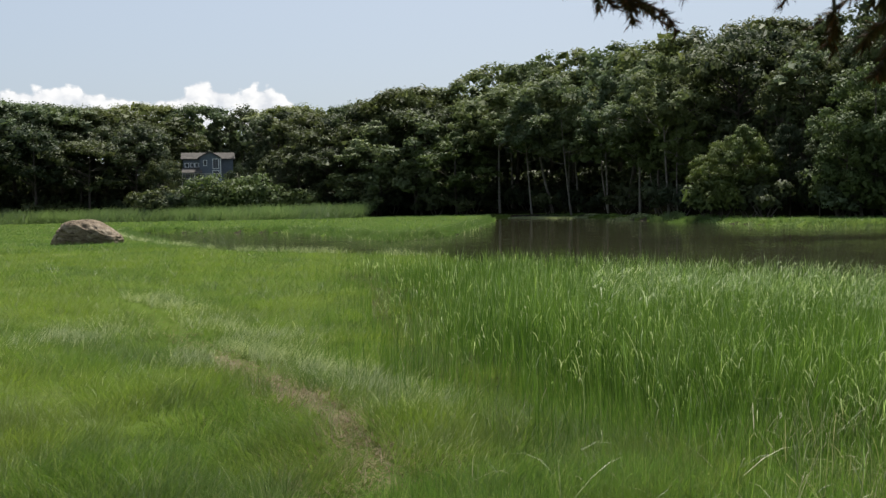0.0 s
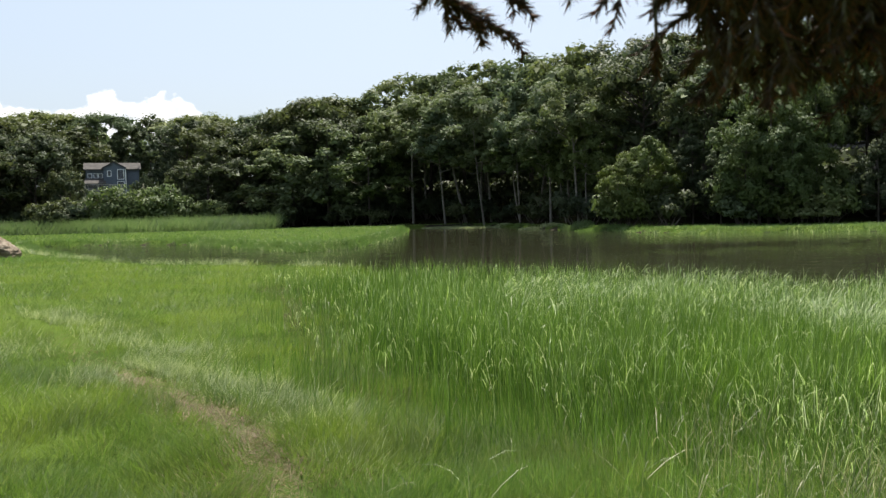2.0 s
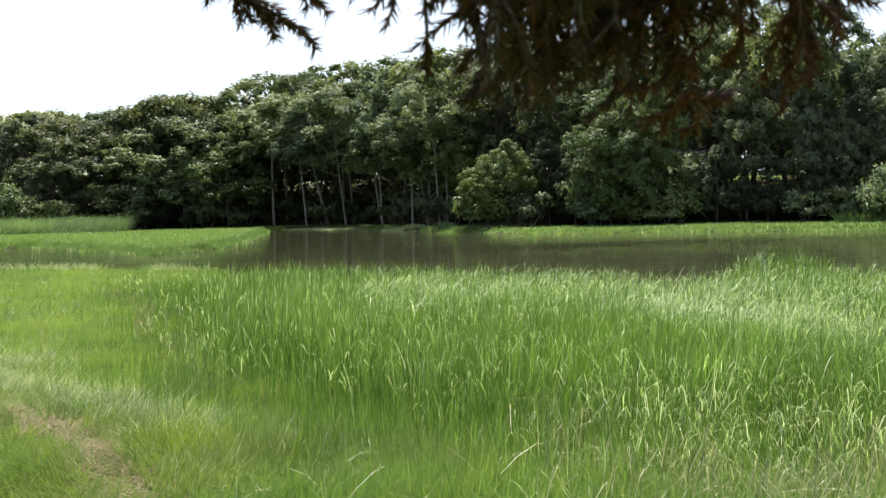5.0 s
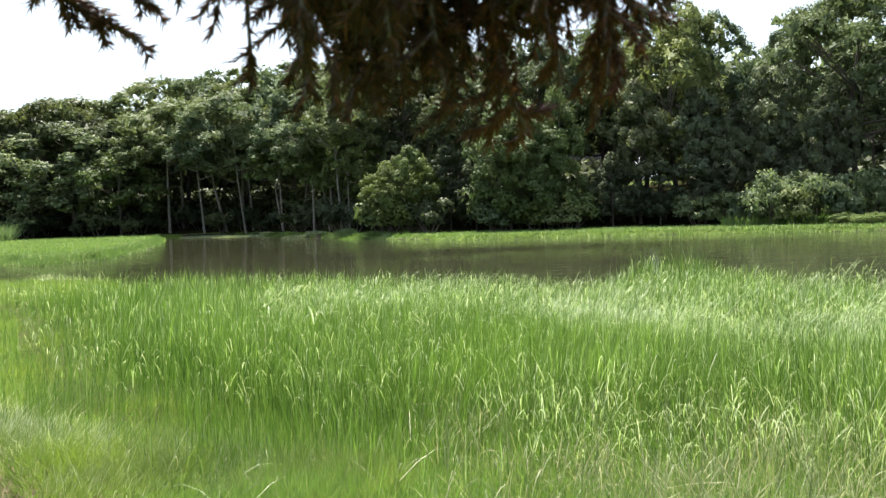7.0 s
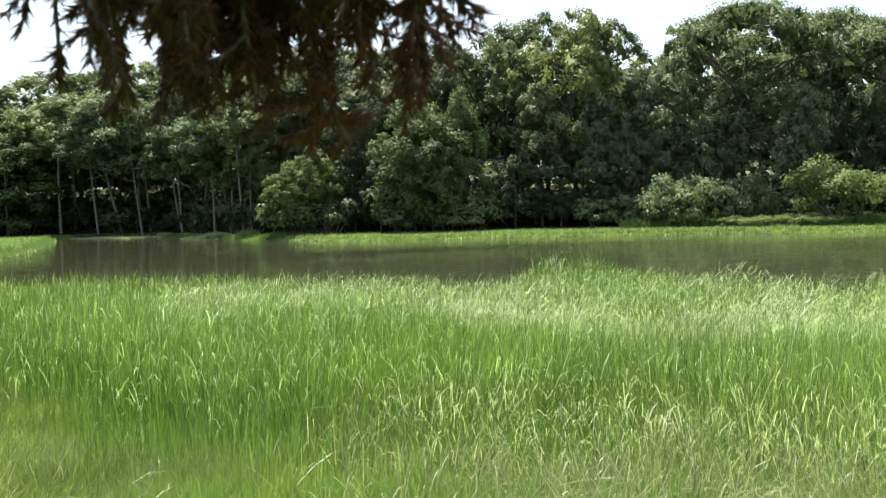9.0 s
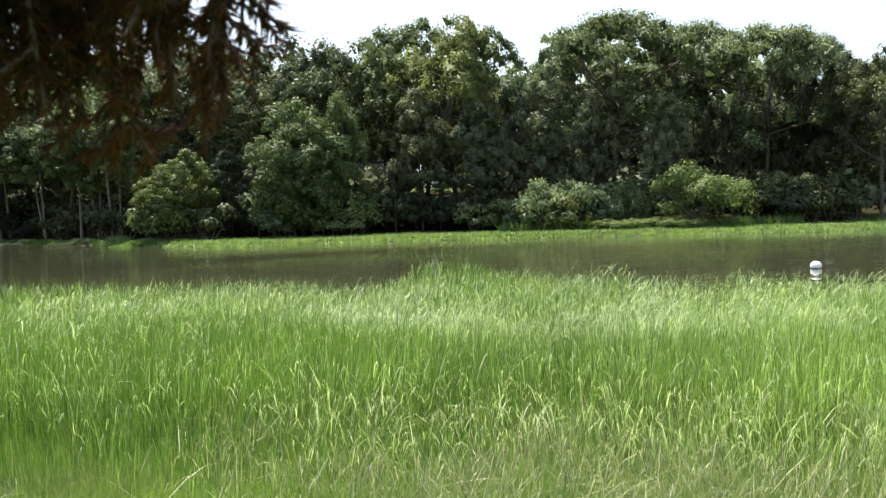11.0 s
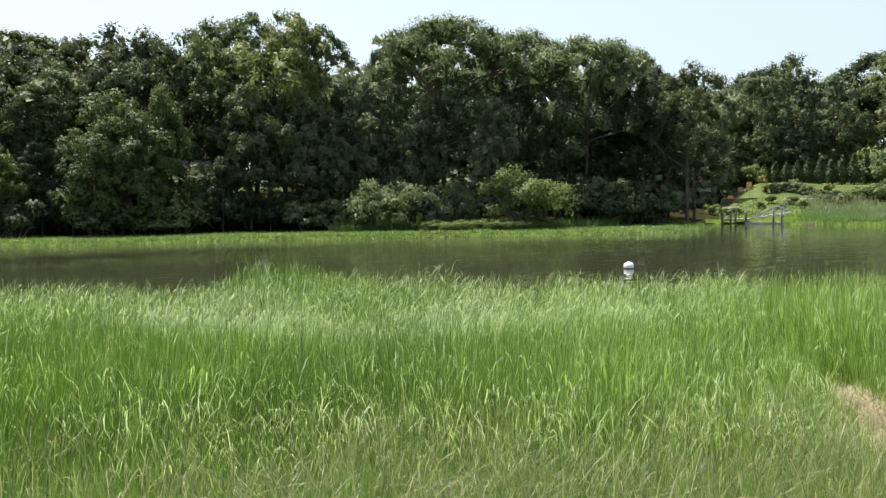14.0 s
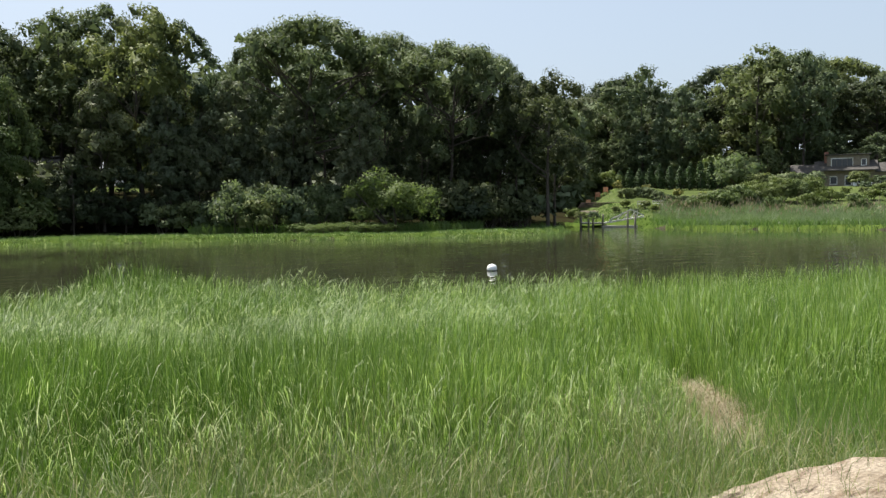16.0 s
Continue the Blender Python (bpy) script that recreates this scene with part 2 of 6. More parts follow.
def water_surface(nt):
    g = nt.nodes.new("ShaderNodeNewGeometry")

    def ripples(turn, scale, size, detail, rough):
        mp = nt.nodes.new("ShaderNodeMapping")
        mp.inputs["Rotation"].default_value = (0, 0, radians(turn))
        mp.inputs["Scale"].default_value = scale
        nt.links.new(g.outputs["Position"], mp.inputs["Vector"])
        n = node(nt, "ShaderNodeTexNoise", Scale=size, Detail=detail, Roughness=rough)
        nt.links.new(mp.outputs["Vector"], n.inputs["Vector"])
        return n.outputs["Fac"]
    fine = ripples(35, (0.6, 1.3, 1), 1.1, 2.0, 0.5)
    broad = ripples(28, (0.5, 1.2, 1), 0.2, 3.0, 0.55)
    calm = ramp(nt, ripples(20, (0.4, 1.0, 1), 0.05, 2.0, 0.5), [(0.36, (0.2,) * 3), (0.64, (1, 1, 1))])
    h = mixed(nt, 1.0, mixed(nt, 0.3, fine, broad), calm, "MULTIPLY")
    p, o = surface(nt, mixed(nt, broad, (0.024, 0.025, 0.014), (0.038, 0.04, 0.022)), 0.03, h, 0.4, 0.2, spec=0.5)
    p.inputs["IOR"].default_value = 1.33


M["water"] = material("creek_water", water_surface)
M["roof"] = material("grey_shingle_roof", two_tone((0.06, 0.056, 0.052), (0.105, 0.098, 0.09), 1.5, 0.95, 0.4, 0.02, spec=0.05))
M["blue_wall"] = material("blue_grey_clapboard", plain((0.1, 0.122, 0.15), 0.7))
M["shingle"] = material("weathered_shingle", two_tone((0.16, 0.132, 0.1), (0.256, 0.216, 0.168), 2.0, 0.9, 0.4, 0.02))
M["white"] = material("white_paint", plain((0.75, 0.75, 0.73), 0.5, 0.08))
M["glass"] = material("window_glass", plain((0.03, 0.035, 0.04), 0.06, 0.1, spec=0.6))
M["brick"] = material("chimney_brick", two_tone((0.22, 0.1, 0.07), (0.36, 0.18, 0.13), 3.0))
M["timber"] = material("weathered_timber", two_tone((0.306, 0.288, 0.252), (0.504, 0.477, 0.423), 4.0, 0.9, 0.4, 0.02))
M["wall_stone"] = material("brown_fieldstone", two_tone((0.05, 0.036, 0.028), (0.12, 0.09, 0.07), 2.5, 0.95, 0.5, 0.03))
M["gangway"] = material("pale_weathered_rail", two_tone((0.5, 0.49, 0.45), (0.72, 0.7, 0.65), 4.0, 0.7, 0.2, 0.01))
M["pile"] = material("dark_pile_timber", two_tone((0.084, 0.0735, 0.063), (0.182, 0.168, 0.147), 4.0, 0.9, 0.4, 0.02))
M["orange"] = material("orange_paint", plain((0.42, 0.19, 0.08), 0.5))
M["flower"] = material("yellow_flowers", leafy([(0.0, (0.098, 0.126, 0.035)), (0.6, (0.168, 0.175, 0.049)), (1.0, (0.35, 0.294, 0.084))], 0.3, 0.6))
M["buoy"] = material("white_buoy_plastic", plain((0.8, 0.8, 0.78), 0.35, 0.06, 8.0))
M["buoy_band"] = material("blue_band", plain((0.035, 0.04, 0.05), 0.5))
M["gravel"] = material("pale_boards", two_tone((0.28, 0.238, 0.182), (0.385, 0.336, 0.266), 2.0))



# ---- mesh helpers ----
def obj(name, me, mats, parent=None, label="", smooth=False):
    for m in mats if isinstance(mats, (list, tuple)) else [mats]:
        me.materials.append(m)
    if smooth:
        me.polygons.foreach_set("use_smooth", [True] * len(me.polygons))
    ob = new(name, me)
    if parent is not None:
        ob.parent = parent
    if label:
        ob["label"] = label
    return ob


def part(name, bm, mat, parent, label="", smooth=False):
    me = bpy.data.meshes.new(name)
    bm.to_mesh(me)
    bm.free()
    return obj(name, me, mat, parent, label, smooth)


def fast_mesh(name, verts, faces):
    """A mesh from arrays: verts (n, 3), faces a list of (m, 3) or (m, 4) index arrays."""
    me = bpy.data.meshes.new(name)
    loops = np.concatenate([f.ravel() for f in faces]).astype(np.int32)
    sizes = np.concatenate([np.full(len(f), f.shape[1]) for f in faces])
    starts = np.concatenate([[0], np.cumsum(sizes)[:-1]]).astype(np.int32)
    me.vertices.add(len(verts))
    me.vertices.foreach_set("co", np.ascontiguousarray(verts, dtype=np.float32).ravel())
    me.loops.add(len(loops))
    me.loops.foreach_set("vertex_index", loops)
    me.polygons.add(len(sizes))
    me.polygons.foreach_set("loop_start", starts)
    me.update(calc_edges=True)
    return me


def box(bm, x0, x1, y0, y1, z0, z1, m=None):
    vs = [bm.verts.new((x, y, z)) for z in (z0, z1) for x, y in ((x0, y0), (x1, y0), (x1, y1), (x0, y1))]
    for f in ((0, 3, 2, 1), (4, 5, 6, 7), (0, 1, 5, 4), (1, 2, 6, 5), (2, 3, 7, 6), (3, 0, 4, 7)):
        bm.faces.new([vs[i] for i in f])
    if m is not None:
        bmesh.ops.transform(bm, matrix=m, verts=vs)
    return bm


def beam(bm, a, b, w, h):
    """A squared timber from a to b."""
    a, b = Vector(a), Vector(b)
    d = b - a
    q = d.to_track_quat("X", "Z").to_matrix().to_4x4()
    return box(bm, 0, d.length, -w / 2, w / 2, -h / 2, h / 2, Matrix.Translation(a) @ q)


def bevelled(bm, w=0.01):
    bmesh.ops.bevel(bm, geom=list(bm.edges), offset=w, segments=1, affect="EDGES")
    return bm


def tube(points, radii, sides=7):
    """Verts and quads of a tapering tube along points."""
    p = np.array(points, float)
    t = np.gradient(p, axis=0)
    t /= np.linalg.norm(t, axis=1)[:, None] + 1e-9
    ref = np.where(np.abs(t[:, 2:3]) > 0.9, np.array([[1.0, 0, 0]]), np.array([[0, 0, 1.0]]))
    u = np.cross(t, ref)
    u /= np.linalg.norm(u, axis=1)[:, None]
    v = np.cross(t, u)
    a = np.linspace(0, 2 * np.pi, sides, endpoint=False)
    ring = np.cos(a)[None, :, None] * u[:, None] + np.sin(a)[None, :, None] * v[:, None]
    verts = (p[:, None] + ring * np.array(radii, float)[:, None, None]).reshape(-1, 3)
    k, n = np.arange(sides), len(p)
    faces = [np.stack([i * sides + k, i * sides + (k + 1) % sides, (i + 1) * sides + (k + 1) % sides, (i + 1) * sides + k], 1) for i in range(n - 1)]
    return verts, np.concatenate(faces)


def joined(pieces):
    vs, fs, at = [], [], 0
    for v, f in pieces:
        vs.append(v)
        fs.append(f + at)
        at += len(v)
    return np.concatenate(vs), np.concatenate(fs)


def empty(name, x, y, z, turn=0.0):
    e = new(name)
    e.empty_display_size = 0.2
    e.matrix_basis = pose(x, y, z, 0, 0, turn)
    return e


# ---- plan ----
HERE = (1.1, 0.83)                                  # where the walker stands
WATER = np.array([(-29, 78.5), (-24.5, 66), (-18, 52.5), (-14, 46), (-9, 38.5), (-3, 34.5), (0.3, 32), (2.0, 25.5), (3.3, 20.4), (5.4, 19), (6.6, 16.4), (7.5, 15.2), (8.6, 14.6),
                  (9.6, 15.2), (10.6, 16.4), (11.9, 16.4), (12.5, 14.8), (11.7, 12), (11.5, 10.6), (12.2, 9.6), (13.4, 9.2), (15.2, 7.0), (18.4, 5.2), (24, 2.5), (40, -4), (80, -14),
                  (130, -20), (120, -4), (93, 2), (82, 12), (84, 16), (82.6, 23), (81.4, 30.4), (86, 36), (91, 38), (90.5, 46), (80, 47), (75, 42), (70.4, 36.8), (64, 35.6), (58.5, 36), (52.5, 42),
                  (47, 48.7), (40.5, 54.5), (33, 60.7), (26.4, 62.5), (23, 71), (20.9, 79.5), (18, 98), (15.5, 116), (5.1, 118), (3.8, 90), (1.8, 71), (-0.4, 56), (-3.2, 51.5), (-8.7, 63), (-14, 72.5), (-19.5, 75.5), (-25.5, 79)], float)
LINE_AZ = [-60, -30, -20, -10, -5, 0, 5, 8, 10, 13, 17, 22, 28, 34, 40, 46, 52, 58, 62.2, 64.2, 66, 75, 85, 110]
LINE_R = [150, 150, 150, 139, 131, 125, 122, 118, 106, 93, 86, 80, 79, 79, 79, 79, 81, 85, 90, 120, 160, 164, 166, 166]
TOP_AZ = [-60, -28, -27, -25, -22, -20.4, -18.6, -17, -15.8, -14.2, -12, -8, -6, -4.6, -3.2, -2, -0.5, 1.8, 5, 6.4, 7.7, 9.1, 10.5, 12.3, 16, 20.7, 23, 26, 29.5, 31.1, 33.1, 35.6, 37.8, 39.8, 40.5, 41.8, 43, 44.7, 46.9, 49, 51.3, 56, 58, 59, 61.8, 63.5, 64, 65.6, 67.4, 69.2, 70.5, 71.9, 72.4, 73.6, 75.9, 77.5, 79, 80, 85, 110]
TOP_EL = [6, 6, 6.5, 6.45, 6.35, 6.65, 6.15, 6.35, 5.8, 6.6, 6.4, 6.35, 6.35, 7.2, 7.55, 7.35, 8.05, 8.55, 8.95, 9.55, 9.3, 9.85, 9.5, 10.35, 10.6, 10.95, 10.85, 11.2, 11.3, 11.85, 12.15, 12.4, 11.8, 10.8, 10.1, 11.5, 11.9, 12.3, 12.1, 11.0, 10.75, 10.45, 9.9, 8.95, 8.5, 7.6, 8.0, 8.2, 8.9, 8.05, 7.6, 7.4, 8.9, 9.8, 9.7, 9.05, 8.8, 8.1, 8.2, 8]


def spot(az, r):
    a = radians(az)
    return HERE[0] + r * math.sin(a), HERE[1] + r * math.cos(a)


def polar(x, y):
    dx, dy = np.asarray(x) - HERE[0], np.asarray(y) - HERE[1]
    return np.degrees(np.arctan2(dx, dy)), np.hypot(dx, dy)


def inside(x, y, poly):
    x, y = np.asarray(x, float), np.asarray(y, float)
    c = np.zeros(x.shape, bool)
    for (x0, y0), (x1, y1) in zip(poly, np.roll(poly, -1, 0)):
        if y0 != y1:
            c ^= ((y0 > y) != (y1 > y)) & (x < (x1 - x0) * (y - y0) / (y1 - y0) + x0)
    return c


def edge_distance(x, y, line, closed=True):
    x, y = np.asarray(x, float), np.asarray(y, float)
    best = np.full(x.shape, 1e9)
    ends = np.roll(line, -1, 0) if closed else line[1:]
    for (x0, y0), (x1, y1) in zip(line, ends):
        dx, dy = x1 - x0, y1 - y0
        u = np.clip(((x - x0) * dx + (y - y0) * dy) / (dx * dx + dy * dy + 1e-9), 0, 1)
        best = np.minimum(best, np.hypot(x - x0 - u * dx, y - y0 - u * dy))
    return best


def shore(x, y):
    """Metres from the waterline: positive on land."""
    d = edge_distance(x, y, WATER)
    return np.where(inside(x, y, WATER), -d, d)


def wave(x, y, s, k=0.0):
    return (np.sin(x / s + 1.7 + k) * np.cos(y / s * 1.13 - 0.6 + k) + 0.5 * np.sin((x + y) / s * 1.9 + 2.2 * k) + 0.5 * np.cos((x - 1.4 * y) / s * 2.3 + k)) / 2


def smooth(v, a, b):
    u = np.clip((v - a) / (b - a), 0, 1)
    return u * u * (3 - 2 * u)


def height(x, y):
    x, y = np.asarray(x, float), np.asarray(y, float)
    az, r = polar(x, y)
    d = shore(x, y) + 0.35 * wave(x, y, 0.9)
    z = np.where(d > 0, 0.06 + 0.29 * smooth(d, 0, 0.45), -0.05 - 0.75 * smooth(-d, 0, 6))
    land = smooth(d, 0, 1.0)
    z = z + land * (0.22 * smooth(14 - r, 0, 9) + 0.05 * wave(x, y, 0.7, 0.4) * smooth(30 - r, 0, 10) + 0.04 * wave(x, y, 1.6) + 0.03 * wave(x, y, 5))
    past = r - np.interp(az, LINE_AZ, LINE_R)
    garden = smooth(az, 62.5, 65.5)
    rise = np.interp(az, [-60, -20, -5, 5, 12, 25, 50, 62], [7, 6, 4.5, 4.5, 5.5, 5.5, 4.0, 1.2])
    z = z + (1 - garden) * land * rise * smooth(past, -1, 34)
    slope = 4.6 * smooth(r, 96, 146) * smooth(az, 67.5, 70) + 4.7 * smooth(r, 90, 136) * (1 - smooth(az, 67.5, 70))
    z = z + garden * land * (slope + 5.5 * smooth(r, 152, 200))
    return z + 22 * smooth(r, 260, 900)


def ground_z(x, y):
    return float(height(np.array([x]), np.array([y]))[0])


PATHWAY = np.array([(-6.6, 19), (-5.1, 16.9), (-3.2, 13.4), (-1.75, 10.7), (-1.1, 9.4), (-0.5, 8.3), (0.0, 7.4), (0.35, 6.4), (0.55, 5.6), (0.75, 4.2)], float)
BARE = np.array([(9.3, 3.75), (8.6, 3.3), (8.1, 3.0), (7.6, 2.75), (7.1, 2.6)], float)
TALL = np.array([(-2.4, 24.3), (-1.0, 19), (-0.15, 13.2), (0.4, 9.9), (1.05, 8.5), (1.75, 7.4), (2.6, 6.6), (3.35, 5.95), (4.25, 5.25), (4.95, 4.4), (5.75, 3.65), (7.2, 3.4), (8.3, 4.0), (8.9, 3.4), (9.6, 2.4), (11, 1.0), (16, -2), (30, -9),
                 (30, 3), (18.5, 6.2), (15, 8), (13.6, 9.8), (12.4, 10.4), (12.6, 16), (11, 17.6), (8.2, 14), (6.4, 18), (3, 21.6), (-1, 23.5)], float)

# ---- ground, water ----
angles = np.radians(np.concatenate([np.arange(-40, 100, 0.8), np.arange(100, 320, 5.0)]))
radii = np.concatenate([[0.0], 0.4 * 1.036 ** np.arange(0, 135), np.arange(47.5, 86, 0.6), 86 * 1.04 ** np.arange(0, 92)])
gx = HERE[0] + radii[:, None] * np.sin(angles)[None]
gy = HERE[1] + radii[:, None] * np.cos(angles)[None]
gz = height(gx, gy)
na, nr = len(angles), len(radii)
ia, ir = np.meshgrid(np.arange(na), np.arange(nr - 1))
quads = np.stack([ir * na + ia, ir * na + (ia + 1) % na, (ir + 1) * na + (ia + 1) % na, (ir + 1) * na + ia], -1).reshape(-1, 4)
ground_me = fast_mesh("ground", np.stack([gx, gy, gz], -1).reshape(-1, 3), [quads])
mid = np.stack([gx, gy, gz], -1).reshape(-1, 3)[quads].mean(1)
m_az, m_r = polar(mid[:, 0], mid[:, 1])
slot = np.zeros(len(quads), np.int32)
meadow = ~inside(mid[:, 0], mid[:, 1], TALL) & ((mid[:, 0] < 2.2) | (m_r < 3.4) | (m_az > 84) | (m_az < 0))
slot[(m_r > 32) | meadow] = 5
slot[mid[:, 2] < np.where(m_r > 40, 0.02, 0.14)] = 1
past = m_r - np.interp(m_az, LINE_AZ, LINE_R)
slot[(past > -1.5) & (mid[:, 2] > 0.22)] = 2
slot[(m_az > 63.2) & (m_az < 110) & (m_r > 100) & (m_r < 158)] = 3
slot[(((m_az > 32) & (m_az < 35)) | ((m_az > 56.5) & (m_az < 59.5))) & (past > 24) & (past < 60)] = 3
slot[((edge_distance(mid[:, 0], mid[:, 1], PATHWAY, False) < 0.08) & (m_r > 7) & (m_r < 11)) | (edge_distance(mid[:, 0], mid[:, 1], BARE, False) < 0.12)] = 4
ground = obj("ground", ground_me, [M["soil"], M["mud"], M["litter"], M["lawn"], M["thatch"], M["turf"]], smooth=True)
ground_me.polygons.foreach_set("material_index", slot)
tagged(ground, "green salt marsh flats rising to wooded banks", "ground", kind="structure")

bm = bmesh.new()
bmesh.ops.create_grid(bm, x_segments=1, y_segments=1, size=1)
bmesh.ops.transform(bm, matrix=Matrix.Translation((40, 40, 0)) @ Matrix.Diagonal((130, 110, 1, 1)), verts=bm.verts)
me = bpy.data.meshes.new("water")
bm.to_mesh(me)
bm.free()
tagged(obj("water", me, M["water"]), "dark calm tidal creek water with faint ripples", "water", kind="structure")

# ---- grass ----
rng = np.random.default_rng(7)


def blades(x, y, z, h, w, lean, way, up=1.0, segs=3, droop=None):
    """Tapering blades that bend towards way by lean (in lengths); verts and faces for all of them."""
    n = len(x)
    turn = rng.uniform(0, 2 * np.pi, n)
    sx, sy = np.cos(turn) * w / 2, np.sin(turn) * w / 2
    lv = np.linspace(0, 1, segs + 1)
    vs = []
    for i, s in enumerate(lv):
        out = lean * h * s ** 1.8
        rise = h * (s * up - (0 if droop is None else droop * s ** 3))
        cx, cy, cz = x + np.cos(way) * out, y + np.sin(way) * out, z + rise
        k = 1.0 - 0.55 * s ** 2
        if i < segs:
            vs += [np.stack([cx - sx * k, cy - sy * k, cz], 1), np.stack([cx + sx * k, cy + sy * k, cz], 1)]
        else:
            vs += [np.stack([cx, cy, cz], 1)]
    per = len(vs)
    verts = np.stack(vs, 1).reshape(-1, 3)
    base = np.arange(n)[:, None] * per
    quads_ = np.concatenate([base + np.array([[2 * i, 2 * i + 1, 2 * i + 3, 2 * i + 2]]) for i in range(segs - 1)]) if segs > 1 else np.zeros((0, 4), int)
    tris_ = base + np.array([[2 * segs - 2, 2 * segs - 1, 2 * segs]])
    return verts, quads_, tris_


def arcs(x, y, z, length, w, rise, way, droop, segs=3):
    """Leaf blades that leave a stem at z, climb at the slope rise and bend over by droop."""
    n = len(x)
    turn = way + rng.normal(np.pi / 2, 0.5, n)
    sx, sy = np.cos(turn) * w / 2, np.sin(turn) * w / 2
    e = np.arctan(rise)
    vs = []
    for i, s in enumerate(np.linspace(0, 1, segs + 1)):
        out = length * np.cos(e) * s
        cx, cy, cz = x + np.cos(way) * out, y + np.sin(way) * out, z + length * (np.sin(e) * s - droop * s ** 2.4)
        k = (0.75, 1.0, 0.7)[i] if segs == 3 and i < 3 else 1.0
        if i < segs:
            vs += [np.stack([cx - sx * k, cy - sy * k, cz], 1), np.stack([cx + sx * k, cy + sy * k, cz + 0.15 * w], 1)]
        else:
            vs += [np.stack([cx, cy, cz], 1)]
    per = len(vs)
    base = np.arange(n)[:, None] * per
    quads_ = np.concatenate([base + np.array([[2 * i, 2 * i + 1, 2 * i + 3, 2 * i + 2]]) for i in range(segs - 1)])
    return np.stack(vs, 1).reshape(-1, 3), quads_, base + np.array([[2 * segs - 2, 2 * segs - 1, 2 * segs]])


def grass(name, label, mat, data):
    v, q, t = data
    return tagged(obj(name, fast_mesh(name, v, [f for f in (q, t) if len(f)]), mat), label, "grass", kind="stuff")


def scatter(n, r0, r1, a0=-34, a1=84):
    r = r0 * (r1 / r0) ** rng.uniform(0, 1, n)
    a = np.radians(rng.uniform(a0, a1, n))
    return HERE[0] + r * np.sin(a), HERE[1] + r * np.cos(a)


LODGED = np.array([(7.2, 9.3), (7.7, 8.2), (8.6, 7.2)], float)
HOLLOW = (7.2, 7.9)


def hollow(x, y):
    """How far a place lies from the trampled gap in the stand, a long gap running off the meadow."""
    dx, dy = x - HOLLOW[0], y - HOLLOW[1]
    return np.hypot(0.76 * dx - 0.65 * dy, 0.45 * (0.65 * dx + 0.76 * dy))


# tall cordgrass
x, y = scatter(270000, 4.3, 30)
edge = edge_distance(x, y, TALL)
keep = (inside(x, y, TALL) | ((edge < 1.5) & (rng.uniform(0, 1, len(x)) < np.where(x > 1.5, 0.32, 0.16) * (1 - edge / 1.5) ** 2))) & (shore(x, y) > -0.5)
x, y, edge = x[keep], y[keep], edge[keep]
keep = (~inside(x, y, TALL) | (edge > (0.5 + 2.0 * smooth(2.8 - x, 0, 2)) * rng.uniform(0, 1, len(x)) * (1 + 0.7 * wave(x, y, 0.45, 3.0)))) & (hollow(x, y) > 0.7 * rng.uniform(0.6, 1.1, len(x))) & (edge_distance(x, y, BARE, False) > 0.26 * rng.uniform(0.3, 1.2, len(x)))
x, y = x[keep][:102000], y[keep][:102000]


def stand(x, y):
    """Height of the cordgrass at a place."""
    ins = np.where(inside(x, y, TALL), 1, -1) * edge_distance(x, y, TALL)
    k = (0.62 + 0.38 * smooth(ins, -1.2, 1.6)) * (1 + 0.13 * wave(x, y, 1.3) + 0.06 * wave(x, y, 0.4, 2))
    k = k * (1 - 0.5 * smooth(1.3 - edge_distance(x, y, BARE, False), 0, 1.0))
    k = k * (1 - 0.28 * smooth(2.6 - edge_distance(x, y, LODGED, False), 0, 2.0))
    return k * (1 + 0.32 * smooth(1.6 - np.hypot(x - 11.2, y - 15.3), 0, 1.2)) * (1 - 0.5 * smooth(1.5 - hollow(x, y), 0, 1.2))


r = polar(x, y)[1]
lod = smooth(2.5 - edge_distance(x, y, LODGED, False), 0, 2.0) * (0.6 + 0.5 * wave(x, y, 0.8, 1.5)).clip(0, 1)
h = rng.normal(0.7, 0.13, len(x)).clip(0.3, 1.0) * stand(x, y) * (1 - 0.3 * lod)
way = 3 * wave(x, y, 0.8) + rng.normal(0.5, 1.3, len(x))
lean = np.abs(rng.normal(0.12, 0.16, len(x))) + lod * rng.uniform(0.3, 0.9, len(x))
# Stems towards the right take the brighter tint: sunlight put into colour.
lit_stem = rng.uniform(0, 1, len(x)) < (0.65 + 0.3 * wave(x, y, 0.9)) * smooth(polar(x, y)[0] + 8 * wave(x, y, 1.4), 42, 66)
for sel, segs, mat, label in ((~lit_stem & (r < 10), 2, "tall", "tall bright green cordgrass stand at the creek edge"), (~lit_stem & (r >= 10), 1, "tall", "tall bright green cordgrass stand at the creek edge"),
                              (lit_stem, 1, "blade_lime", "young yellow-green cordgrass stems at the creek edge")):
    grass("tall_cordgrass", label, M[mat],
          blades(x[sel], y[sel], height(x[sel], y[sel]) - 0.03, h[sel] * 1.05, (0.0027 + 0.00036 * r[sel]) * (1.15 if segs == 1 else 1), lean[sel], way[sel], 1 - 0.25 * lod[sel], segs))

